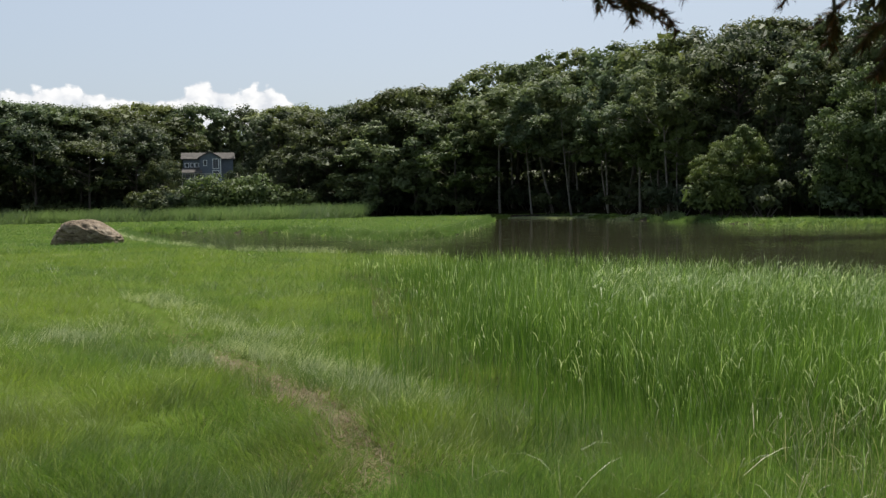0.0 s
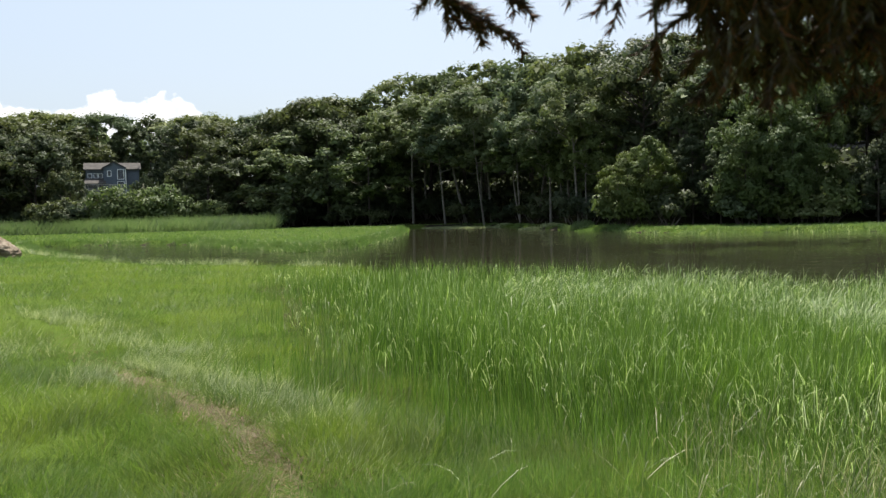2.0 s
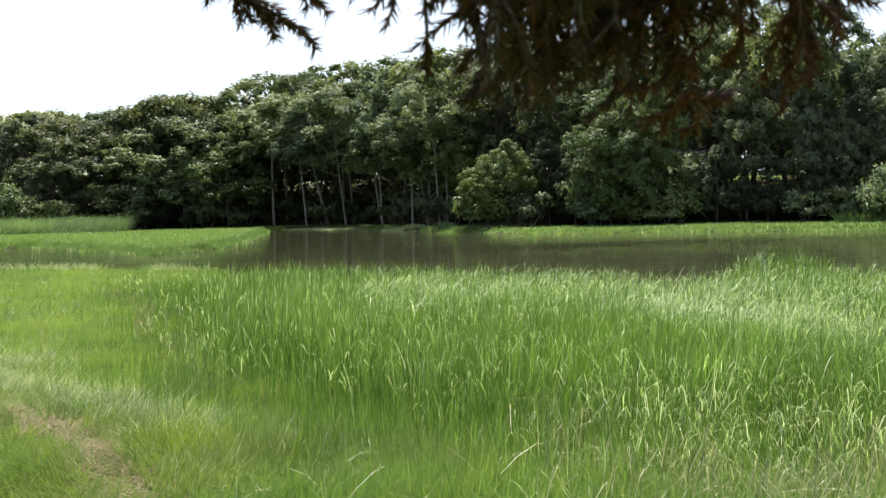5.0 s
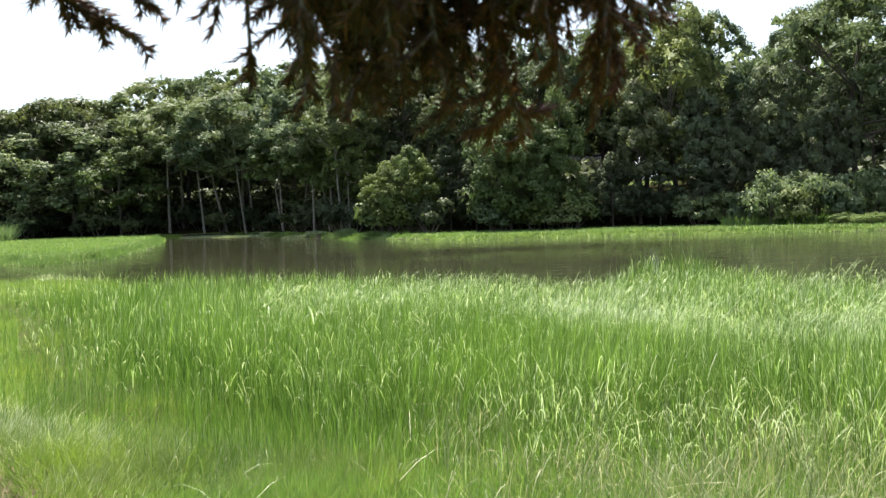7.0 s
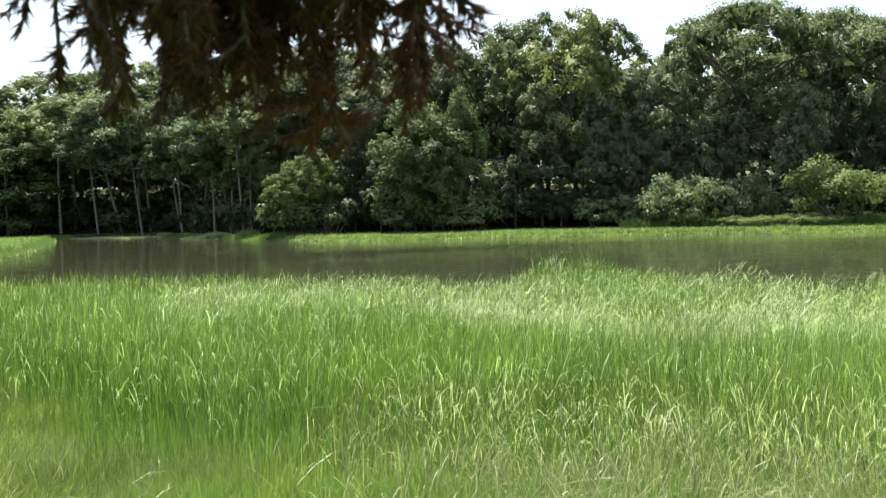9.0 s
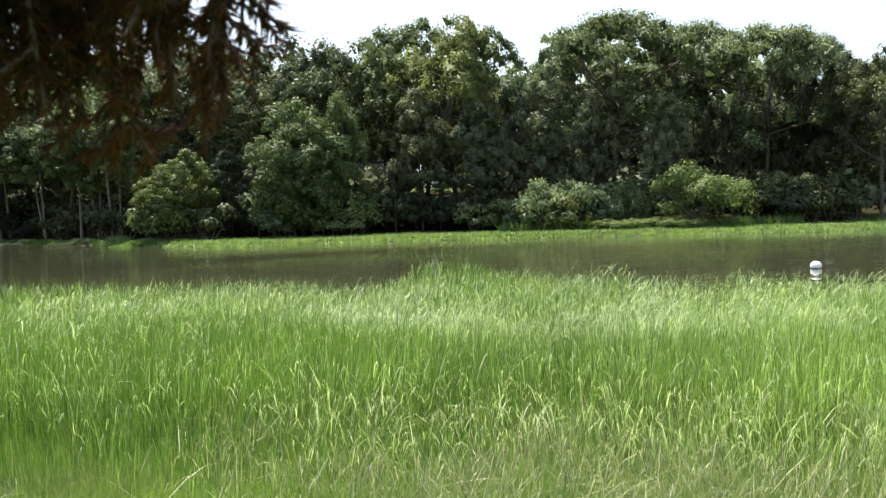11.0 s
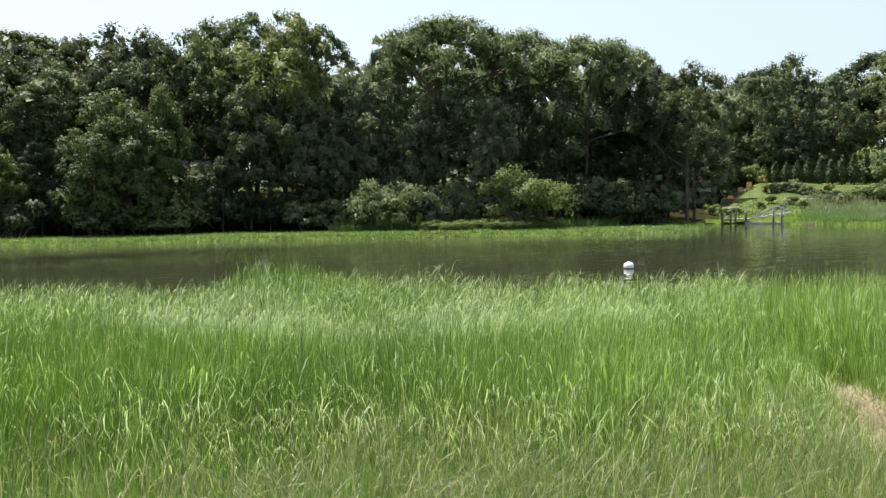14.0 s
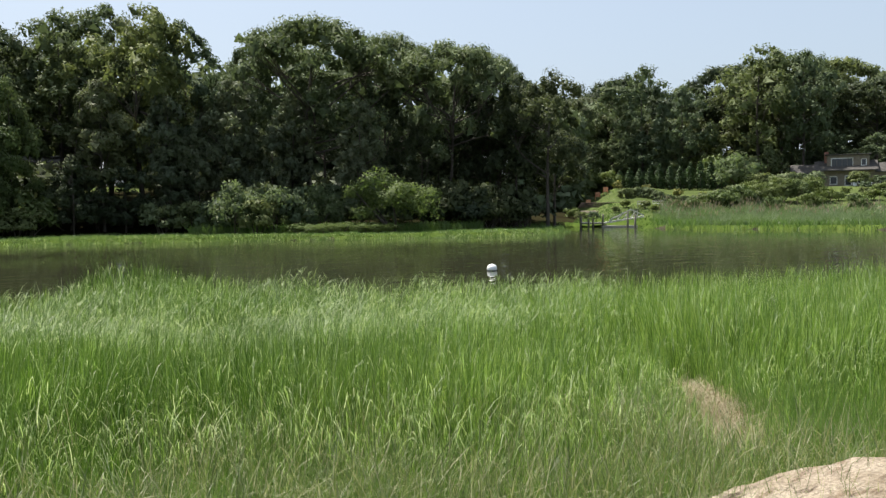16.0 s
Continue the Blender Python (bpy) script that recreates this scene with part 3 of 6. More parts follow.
# leaf blades that bend over from the stems
x, y = scatter(250000, 4.2, 30)
edge = edge_distance(x, y, TALL)
keep = ((inside(x, y, TALL) & (edge > 0.25 + 2.6 * smooth(2.8 - x, 0, 2) * rng.uniform(0, 1, len(x)) ** 0.7 * (1 + 0.7 * wave(x, y, 0.45, 3.0)))) | ((edge < 1.7) & (x > 2.2) & (rng.uniform(0, 1, len(x)) < 0.2 * (1 - edge / 1.7)))) & (shore(x, y) > -0.5) & (edge_distance(x, y, BARE, False) > 0.26 * rng.uniform(0.6, 1.3, len(x))) & (hollow(x, y) > 0.7 * rng.uniform(0.5, 1.2, len(x)))
x, y = x[keep], y[keep]
for lo, hi, count, segs in ((0, 7.5, 48000, 3), (7.5, 11, 44000, 2), (11, 60, 34000, 2)):
    r = polar(x, y)[1]
    pick = (r >= lo) & (r < hi)
    lx, ly, r = x[pick][:count], y[pick][:count], r[pick][:count]
    n = len(lx)
    lod = smooth(2.6 - edge_distance(lx, ly, LODGED, False), 0, 2.0) * (0.6 + 0.5 * wave(lx, ly, 0.8, 1.5)).clip(0, 1)
    z = height(lx, ly) + 0.7 * stand(lx, ly) * rng.uniform(0.15, 0.82, n) * (1 - 0.25 * lod)
    rise = rng.uniform(1.2, 7.0, n) * (1 - 0.7 * lod)
    way = 2.5 * wave(lx, ly, 0.9, 1.0) + 0.4 + rng.normal(0, 1.2, n)
    length, w = rng.uniform(0.15, 0.44, n), (0.0018 + 0.00027 * r) * rng.uniform(0.5, 1.25, n)
    drop = rng.uniform(0.02, 0.6, n) ** 1.4
    # Pale and white shares rise with distance, painting glints on the far leaves.
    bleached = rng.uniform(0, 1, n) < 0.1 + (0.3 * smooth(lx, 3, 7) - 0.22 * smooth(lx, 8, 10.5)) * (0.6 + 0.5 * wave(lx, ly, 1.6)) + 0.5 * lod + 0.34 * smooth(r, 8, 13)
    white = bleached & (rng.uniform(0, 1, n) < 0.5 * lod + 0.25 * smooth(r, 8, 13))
    lime = ~bleached & (rng.uniform(0, 1, n) < 0.08 + 0.55 * smooth(polar(lx, ly)[0] + 8 * wave(lx, ly, 1.4), 42, 66))
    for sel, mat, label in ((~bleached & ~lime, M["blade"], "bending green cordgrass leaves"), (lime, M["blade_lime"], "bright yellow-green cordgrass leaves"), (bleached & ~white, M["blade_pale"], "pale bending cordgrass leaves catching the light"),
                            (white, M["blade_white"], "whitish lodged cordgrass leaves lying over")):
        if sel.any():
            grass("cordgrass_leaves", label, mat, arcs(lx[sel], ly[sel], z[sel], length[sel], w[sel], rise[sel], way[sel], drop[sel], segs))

# arching pale blades among the cordgrass
x, y = scatter(40000, 4.3, 22)
edge = edge_distance(x, y, TALL)
keep = (rng.uniform(0, 1, len(x)) < 0.35 + 0.65 * smooth(x, 1.2, 3)) & (inside(x, y, TALL) | ((edge < 0.8) & (x > 3.2))) & (edge_distance(x, y, BARE, False) > 0.26 * rng.uniform(0.6, 1.3, len(x)))
x, y = x[keep][:15000], y[keep][:15000]
r = polar(x, y)[1]
n = len(x)
z = height(x, y) + 0.7 * stand(x, y) * rng.uniform(0.3, 0.95, n)
grass("arching_grass_blades", "pale arching blades among the cordgrass", M["silver"],
      arcs(x, y, z, rng.uniform(0.14, 0.36, n), 0.0022 + 0.00028 * r, rng.uniform(0.8, 4, n), rng.uniform(0, 6.3, n), rng.uniform(0.3, 0.95, n), 3))

# pale blades laid over by the tide, a tangle on top of the stand
x, y = scatter(90000, 6.0, 14.5, 8, 66)
near_ = edge_distance(x, y, LODGED, False)
thick = 0.6 * smooth(2.5 - near_, 0, 1.8) * (0.45 + 0.8 * wave(x, y, 0.45, 1.5)).clip(0.04, 1) + 0.13 * smooth(polar(x, y)[1], 7.5, 11)
keep = (inside(x, y, TALL)) & (rng.uniform(0, 1, len(x)) < thick) & (hollow(x, y) > 0.62 * rng.uniform(0.5, 1.2, len(x)))
x, y = x[keep][:24000], y[keep][:24000]
n = len(x)
z = height(x, y) + 0.7 * stand(x, y) * rng.uniform(0.75, 1.15, n)
lay = 2.2 * wave(x, y, 0.7, 0.5) - 0.6 + rng.normal(0, 0.9, n)
grass("lodged_grass", "pale whitish-green blades laid over by the tide", M["laid"],
      arcs(x, y, z, rng.uniform(0.14, 0.36, n), 0.0026 + 0.00034 * polar(x, y)[1], rng.uniform(0.2, 2.0, n), lay, rng.uniform(0.1, 0.8, n), 2))

# soft salt hay meadow
x, y = scatter(330000, 3.6, 46, -36, 30)
keep = (~inside(x, y, TALL) | ((edge_distance(x, y, TALL) < 1.6) & (x < 3))) & (shore(x, y) > 0.1) & (edge_distance(x, y, PATHWAY, False) > 0.28 * rng.uniform(0.1, 1.1, len(x))) & (x < 2.4 + 1.2 * wave(x, y, 0.7))
x, y = x[keep][:140000], y[keep][:140000]
r = polar(x, y)[1]
n = len(x)
swirl = 3.6 * wave(x, y, 0.75) + 2.4 * wave(x, y, 0.33, 1.0)
h = rng.uniform(0.15, 0.31, n) * (1 + 0.75 * wave(x, y, 0.55, 2.0)).clip(0.35, 2)
for sel, segs in ((r < 8.5, 2), (r >= 8.5, 1)):
    k = int(sel.sum())
    grass("salt_hay_meadow", "soft bright green salt hay swept in cowlicks", M["short"],
          blades(x[sel], y[sel], height(x[sel], y[sel]) - 0.02, h[sel], (0.0017 + 0.00034 * r[sel]) * (1.2 if segs == 1 else 1), rng.uniform(0.3, 1.1, k), swirl[sel] + rng.normal(0, 0.9, k), rng.uniform(0.5, 0.95, k), segs))

# pale mixed grass in front of the cordgrass
x, y = scatter(220000, 3.3, 9.5, -14, 84)
keep = (~inside(x, y, TALL) | (edge_distance(x, y, TALL) < 0.7)) & (x > 1.7 + 1.0 * wave(x, y, 0.7) - 1.2 * smooth(6.2 - y, 0, 1)) & (edge_distance(x, y, BARE, False) > 0.26 * rng.uniform(0.3, 1.3, len(x))) & (shore(x, y) > 0.2)
keep &= rng.uniform(0, 1, len(x)) < 1 - 0.5 * smooth(x, 3.4, 4.6)
x, y = x[keep][:95000], y[keep][:95000]
r = polar(x, y)[1]
n = len(x)
h = rng.uniform(0.16, 0.3, n) * (1 + 0.25 * wave(x, y, 0.5, 2.0)) * (1 + 0.6 * smooth(x, 2.0, 4.0))
for sel, segs in ((r < 4.9, 2), (r >= 4.9, 1)):
    k = int(sel.sum())
    grass("mixed_marsh_grass", "pale mixed marsh grass with dry straw blades", M["pale"],
          blades(x[sel], y[sel], height(x[sel], y[sel]) - 0.02, h[sel], (0.002 + 0.00036 * r[sel]) * (1.2 if segs == 1 else 1), np.abs(rng.normal(0, 0.4, k)), (3 * wave(x, y, 0.9))[sel] + rng.normal(0, 1.6, k), rng.uniform(0.6, 1.0, k), segs))

x, y = scatter(90000, 3.3, 6.3, -8, 84)
keep = (~inside(x, y, TALL) | (edge_distance(x, y, TALL) < 0.5)) & (rng.uniform(0, 1, len(x)) < 0.03 + 0.97 * smooth(x, 2.2, 4.0)) & (wave(x, y, 0.55, 2.5) > -0.35) & (x > 0.9) & (edge_distance(x, y, BARE, False) > 0.45)
x, y = x[keep][:15000], y[keep][:15000]
n = len(x)
grass("dry_grass_blades", "dry straw-coloured blades lying over the marsh grass", M["dry"],
      arcs(x, y, height(x, y) + rng.uniform(0.03, 0.3, n), rng.uniform(0.15, 0.48, n), (0.0024 + 0.00036 * polar(x, y)[1]) * rng.uniform(0.5, 1.2, n), rng.uniform(0.2, 4, n), rng.uniform(0, 6.3, n), rng.uniform(0.05, 0.6, n), 3))

# dry thatch on the trodden path and the bare patch
u = 0.12 + 0.88 * rng.beta(2.2, 1.6, 5600)
k = (u * (len(PATHWAY) - 1)).astype(int).clip(0, len(PATHWAY) - 2)
f = (u * (len(PATHWAY) - 1) - k)[:, None]
p = PATHWAY[k] * (1 - f) + PATHWAY[k + 1] * f + rng.normal(0, 0.2, (len(u), 2)) * (1 + 1.6 * smooth(u, 0.7, 1))[:, None]
x, y = p.T
n = len(x)
grass("dry_thatch", "trampled straw-brown dead grass on the path", M["straw"],
      blades(x, y, height(x, y), rng.uniform(0.08, 0.22, n), 0.003 + 0.00045 * polar(x, y)[1], rng.uniform(0.8, 1.6, n), rng.uniform(0, 6.3, n), rng.uniform(0.1, 0.45, n), 2))
u = rng.uniform(0, 1, 4600)
k = (u * (len(BARE) - 1)).astype(int).clip(0, len(BARE) - 2)
f = (u * (len(BARE) - 1) - k)[:, None]
x, y = (BARE[k] * (1 - f) + BARE[k + 1] * f + rng.normal(0, 0.21, (len(u), 2))).T
n = len(x)
grass("dry_thatch", "pale tan dead grass on the bare patch", M["tan"],
      blades(x, y, height(x, y), rng.uniform(0.08, 0.26, n), 0.003 + 0.00045 * polar(x, y)[1], rng.uniform(0.6, 1.6, n), rng.uniform(0, 6.3, n), rng.uniform(0.1, 0.6, n), 2))

# turf round the walker's feet and behind
for count, radius in ((34000, 6.0), (24000, 20.0)):
    reach, turn_ = radius * np.sqrt(rng.uniform(0, 1, count)), rng.uniform(0, 2 * np.pi, count)
    x, y = HERE[0] + reach * np.sin(turn_), HERE[1] + reach * np.cos(turn_)
    az = polar(x, y)[0]
    keep = (shore(x, y) > 0.2) & ~inside(x, y, TALL) & ((reach < 3.6) | (az < -33) | (az > 84))
    x, y = x[keep], y[keep]
    n = len(x)
    grass("trodden_turf", "short green marsh turf where the walker stands", M["short"],
          blades(x, y, height(x, y) - 0.02, rng.uniform(0.1, 0.26, n), np.full(n, 0.008 if radius < 10 else 0.02), rng.uniform(0.3, 1.1, n), 3 * wave(x, y, 0.8) + rng.normal(0, 1, n), rng.uniform(0.5, 0.95, n), 1))

# bleached tufts beside the path
u = rng.uniform(0, 0.8, 9000)
k = (u * (len(PATHWAY) - 1)).astype(int).clip(0, len(PATHWAY) - 2)
f = (u * (len(PATHWAY) - 1) - k)[:, None]
p = PATHWAY[k] * (1 - f) + PATHWAY[k + 1] * f + rng.normal(0, 0.3, (len(u), 2)) + np.array([0.5, 0.3])
p = np.concatenate([p, np.array([-4.6, 13.2]) + rng.normal(0, 1, (2500, 2)) * np.array([0.5, 1.0])])
p = np.concatenate([p, np.array([-1.75, 11.3]) + rng.normal(0, 1, (5000, 2)) * np.array([0.42, 1.1])])
keep = (wave(p[:, 0], p[:, 1], 0.42, 0.7) > -0.1) & (p[:, 1] > 5) & (edge_distance(p[:, 0], p[:, 1], PATHWAY, False) > 0.22)
x, y = p[keep].T
n = len(x)
grass("bleached_grass", "bleached pale tufts beside the trodden path", M["bleached"],
      blades(x, y, height(x, y) - 0.02, rng.uniform(0.15, 0.32, n), 0.0018 + 0.00034 * polar(x, y)[1], rng.uniform(0.3, 1.0, n), 3 * wave(x, y, 0.5) + rng.normal(0, 0.7, n), rng.uniform(0.5, 1, n), 2))

# grass of the flats across the creek
x, y = scatter(330000, 42, 128, -34, 66)
s = shore(x, y)
az, r = polar(x, y)
wood = np.interp(az, LINE_AZ, LINE_R)
keep = (s > -0.3) & (r < wood + 1) & ((az < 2) | (az > 16) | (s < 1.0))
x, y, az, r, s = (v[keep][:76000] for v in (x, y, az, r, s))
n = len(x)
h = rng.uniform(0.1, 0.26, n) + 0.07 * wave(x, y, 2.5) + 0.05 * wave(x, y, 0.8, 1.0)
grass("marsh_flat_grass", "low green marsh grass on the flats and spit", M["far_grass"],
      blades(x, y, height(x, y) - 0.03, h.clip(0.08, 0.5), 0.00065 * r, rng.uniform(0.3, 1.1, n), 2.5 * wave(x, y, 1.2) + rng.normal(0, 1, n), rng.uniform(0.6, 1.0, n), 1))

# thick fringe where the flats meet the water
x, y = scatter(800000, 48, 125, -24, 66)
s = shore(x, y)
az = polar(x, y)[0]
keep = (s > -0.5) & (s < 0.6) & (wave(x, y, 3.0, 1.0) > np.where((az > 3) & (az < 12), 0.25, -0.9))
x, y = x[keep][:36000], y[keep][:36000]
n = len(x)
grass("waterline_grass", "thick grass fringe along the water's edge", M["far_grass"],
      blades(x, y, np.maximum(height(x, y), -0.02) - 0.03, rng.uniform(0.12, 0.34, n) * (1 + 0.4 * wave(x, y, 1.1)), 0.0006 * polar(x, y)[1], rng.uniform(0.2, 1.0, n), rng.uniform(0, 6.3, n), 1.0, 1))

# taller fringe on the banks of the inlet behind the boulder
x, y = scatter(420000, 48, 100, -26, 4)
s = shore(x, y)
keep = (s > -0.45) & (s < 0.5)
x, y = x[keep][:15000], y[keep][:15000]
n = len(x)
grass("waterline_grass", "rough green grass fringe along the inlet", M["far_grass"],
      blades(x, y, np.maximum(height(x, y), -0.02) - 0.03, rng.uniform(0.2, 0.5, n) * (1 + 0.4 * wave(x, y, 1.1)), 0.0006 * polar(x, y)[1], rng.uniform(0.2, 1.0, n), rng.uniform(0, 6.3, n), 1.0, 1))

# pale edges of the island and the spit; on the inlet also for its mud line
for count, r0, r1, a0, a1, deep, mat, label in ((200000, 30, 85, -22, 6, 0.9, "bleached", "bleached grass at the tip of the marsh island"), (200000, 52, 90, 12, 62, 0.45, "laid", "pale grass edge of the spit")):
    x, y = scatter(count, r0, r1, a0, a1)
    s = shore(x, y)
    keep = (s > -0.5) & (s < deep) & (wave(x, y, 2.4, 1.0) > -0.15)
    x, y = x[keep][:8000], y[keep][:8000]
    n = len(x)
    grass("shore_grass", label, M[mat], blades(x, y, np.maximum(height(x, y), -0.02) - 0.03, rng.uniform(0.12, 0.36, n), 0.0007 * polar(x, y)[1], rng.uniform(0.3, 1.1, n), rng.uniform(0, 6.3, n), 1.0, 1))

# grassy islets off the wooded bank
for ix, iy, rad, tall_, mat, label in ((21.6, 77.5, 1.7, 0.45, "far_grass", "small green grass islet off the wooded bank"), (20.6, 83.0, 1.0, 0.75, "reed", "round grey-green grass clump in the shallows"),
                                       (18.6, 92.0, 1.6, 0.4, "bleached", "pale grass clump in the shallows"), (14.0, 108.0, 2.6, 0.3, "bleached", "pale grass patch in the shallows"), (10.2, 112.0, 2.2, 0.3, "bleached", "pale grass patch in the shallows")):
    n = 900
    q, a_ = np.sqrt(rng.uniform(0, 1, n)), rng.uniform(0, 6.3, n)
    x, y = ix + rad * 1.5 * q * np.cos(a_), iy + rad * q * np.sin(a_)
    grass("grass_clump", label, M[mat], blades(x, y, np.maximum(height(x, y), -0.05) - 0.03, tall_ * (1 - 0.6 * q ** 2) * rng.uniform(0.7, 1.1, n) + 0.06, 0.0007 * polar(x, y)[1], rng.uniform(0.3, 1.0, n), a_ + rng.normal(0, 0.6, n), 1.0, 1))


def reed_bed(n, test, lo, hi, a0, a1, r0, r1):
    x, y = scatter(n, r0, r1, a0, a1)
    keep = test(x, y)
    x, y = x[keep], y[keep]
    r = polar(x, y)[1]
    return x, y, r, rng.uniform(lo, hi, len(x)) * (1 + 0.1 * wave(x, y, 2.0) + 0.1 * wave(x, y, 5, 2))


sets = [reed_bed(64000, lambda x, y: (y > 117 + 3 * wave(x, y, 7) + 0.12 * np.abs(x + 5)) & (y < 131) & (x < -13 + wave(x, y, 2)), 2.0, 2.55, -34, 0, 112, 150),
        reed_bed(66000, lambda x, y: (shore(x, y) > 3 + 2 * wave(x, y, 5)) & (polar(x, y)[1] < 113 + 5 * wave(x, y, 4)) & (polar(x, y)[0] > 68.3 + 0.6 * wave(x, y, 3)) & (wave(x, y, 2.2, 1.0) > -0.65), 0.65, 1.55, 66, 90, 78, 120)]
for x, y, r, h in sets:
    n = len(x)
    h = h * np.where(x > 0, 0.42 + 0.58 * smooth(shore(x, y), 3, 13), 1.0)
    grass("reed_bed", "dense green reed bed along the marsh", M["reed"],
          blades(x, y, height(x, y) - 0.05, h, 0.00065 * r, rng.uniform(0.3, 0.95, n), 2.5 * wave(x, y, 3) + rng.normal(0, 1, n), rng.uniform(0.75, 1, n), 1))
    pick = (x > 0) & (rng.uniform(0, 1, n) < 0.1 * smooth(r, 96, 110) * (1 + wave(x, y, 6)))
    if not pick.any():
        continue
    grass("reed_plumes", "buff feathery plumes above the reeds", M["plume"],
          blades(x[pick], y[pick], height(x[pick], y[pick]) + h[pick] * 0.85, np.full(pick.sum(), 0.4), 0.0009 * r[pick], rng.uniform(0.2, 0.6, pick.sum()), rng.uniform(0, 6.3, pick.sum()), 1.0, 2))

# lower grass at the foot of the far reeds
x, y = scatter(26000, 74, 112, 63, 90)
s = shore(x, y)
keep = (s > -0.6) & (s < 5.5) | (s > 0) & (polar(x, y)[0] < 68)
x, y = x[keep], y[keep]
n = len(x)
grass("bank_grass", "light green grass fringe at the water below the reeds", M["far_grass"],
      blades(x, y, height(x, y) - 0.05, rng.uniform(0.3, 0.75, n) * np.where(polar(x, y)[0] < 68, 0.4, 1), 0.0008 * polar(x, y)[1], rng.uniform(0.3, 0.9, n), rng.uniform(0, 6.3, n), 1.0, 2))

# tall weeds in front of the bushes on the spit
x, y = scatter(22000, 66, 82, 38, 57)
az, r = polar(x, y)
keep = (np.abs(r - np.interp(az, LINE_AZ, LINE_R) + 3.5) < 2 + 0.8 * wave(x, y, 1.5)) & (shore(x, y) > 1)
x, y, r = x[keep], y[keep], r[keep]
n = len(x)
grass("tall_weeds", "pale green weeds below the bank bushes", M["far_grass"],
      blades(x, y, height(x, y) - 0.05, rng.uniform(0.5, 1.0, n) * (1 + 0.25 * wave(x, y, 0.9)), 0.0007 * r, rng.uniform(0.3, 1.0, n), rng.uniform(0, 6.3, n), 1.0, 2))


# ---- trees ----
def leaf_cloud(centers, radii_, per, size, flat=0.75, seed=0, jitter=0.6, shell=0.62):
    """Leaf sprays on the shells of many clumps, one triangle for each: verts, faces and normals that round off each clump."""
    g = np.random.default_rng(seed)
    c = np.repeat(np.array(centers, float), per, 0)
    rad = np.repeat(np.array(radii_, float), per)
    d = g.normal(0, 1, (len(c), 3))
    d /= np.linalg.norm(d, axis=1)[:, None]
    d[:, 2] = np.where(d[:, 2] < -0.4, -d[:, 2], d[:, 2])
    p = c + d * (rad * g.uniform(shell, 1.06, len(c)))[:, None] * np.array([1, 1, flat])
    nrm = d + np.array([0, 0, 0.3]) + g.normal(0, jitter, d.shape)
    nrm /= np.linalg.norm(nrm, axis=1)[:, None]
    u = np.cross(nrm, g.normal(0, 1, d.shape))
    u /= np.linalg.norm(u, axis=1)[:, None]
    v = np.cross(nrm, u)
    s = size * g.uniform(0.6, 1.35, len(c))[:, None]
    verts = np.stack([p - u * s * 0.62, p + u * s * 0.45 - v * s * 0.42, p + u * s * 0.45 + v * s * 0.42], 1).reshape(-1, 3)
    soft = 0.7 * d + 0.3 * nrm
    soft /= np.linalg.norm(soft, axis=1)[:, None]
    return verts, np.arange(len(verts)).reshape(-1, 3), np.repeat(soft, 3, 0)


def foliage(name, clouds, mat, parent=None):
    """One mesh from several leaf clouds."""
    v, f = joined([c[:2] for c in clouds])
    me = fast_mesh(name, v, [f])
    me.normals_split_custom_set_from_vertices(np.concatenate([c[2] for c in clouds]).tolist())
    return obj(name, me, mat, parent)


def bend(a, b, g, sag=0.08, n=6):
    a, b = np.array(a, float), np.array(b, float)
    u = np.linspace(0, 1, n)[:, None]
    off = g.normal(0, sag, 3) * np.linalg.norm(b - a)
    return a * (1 - u) + b * u + np.sin(u * np.pi) * off


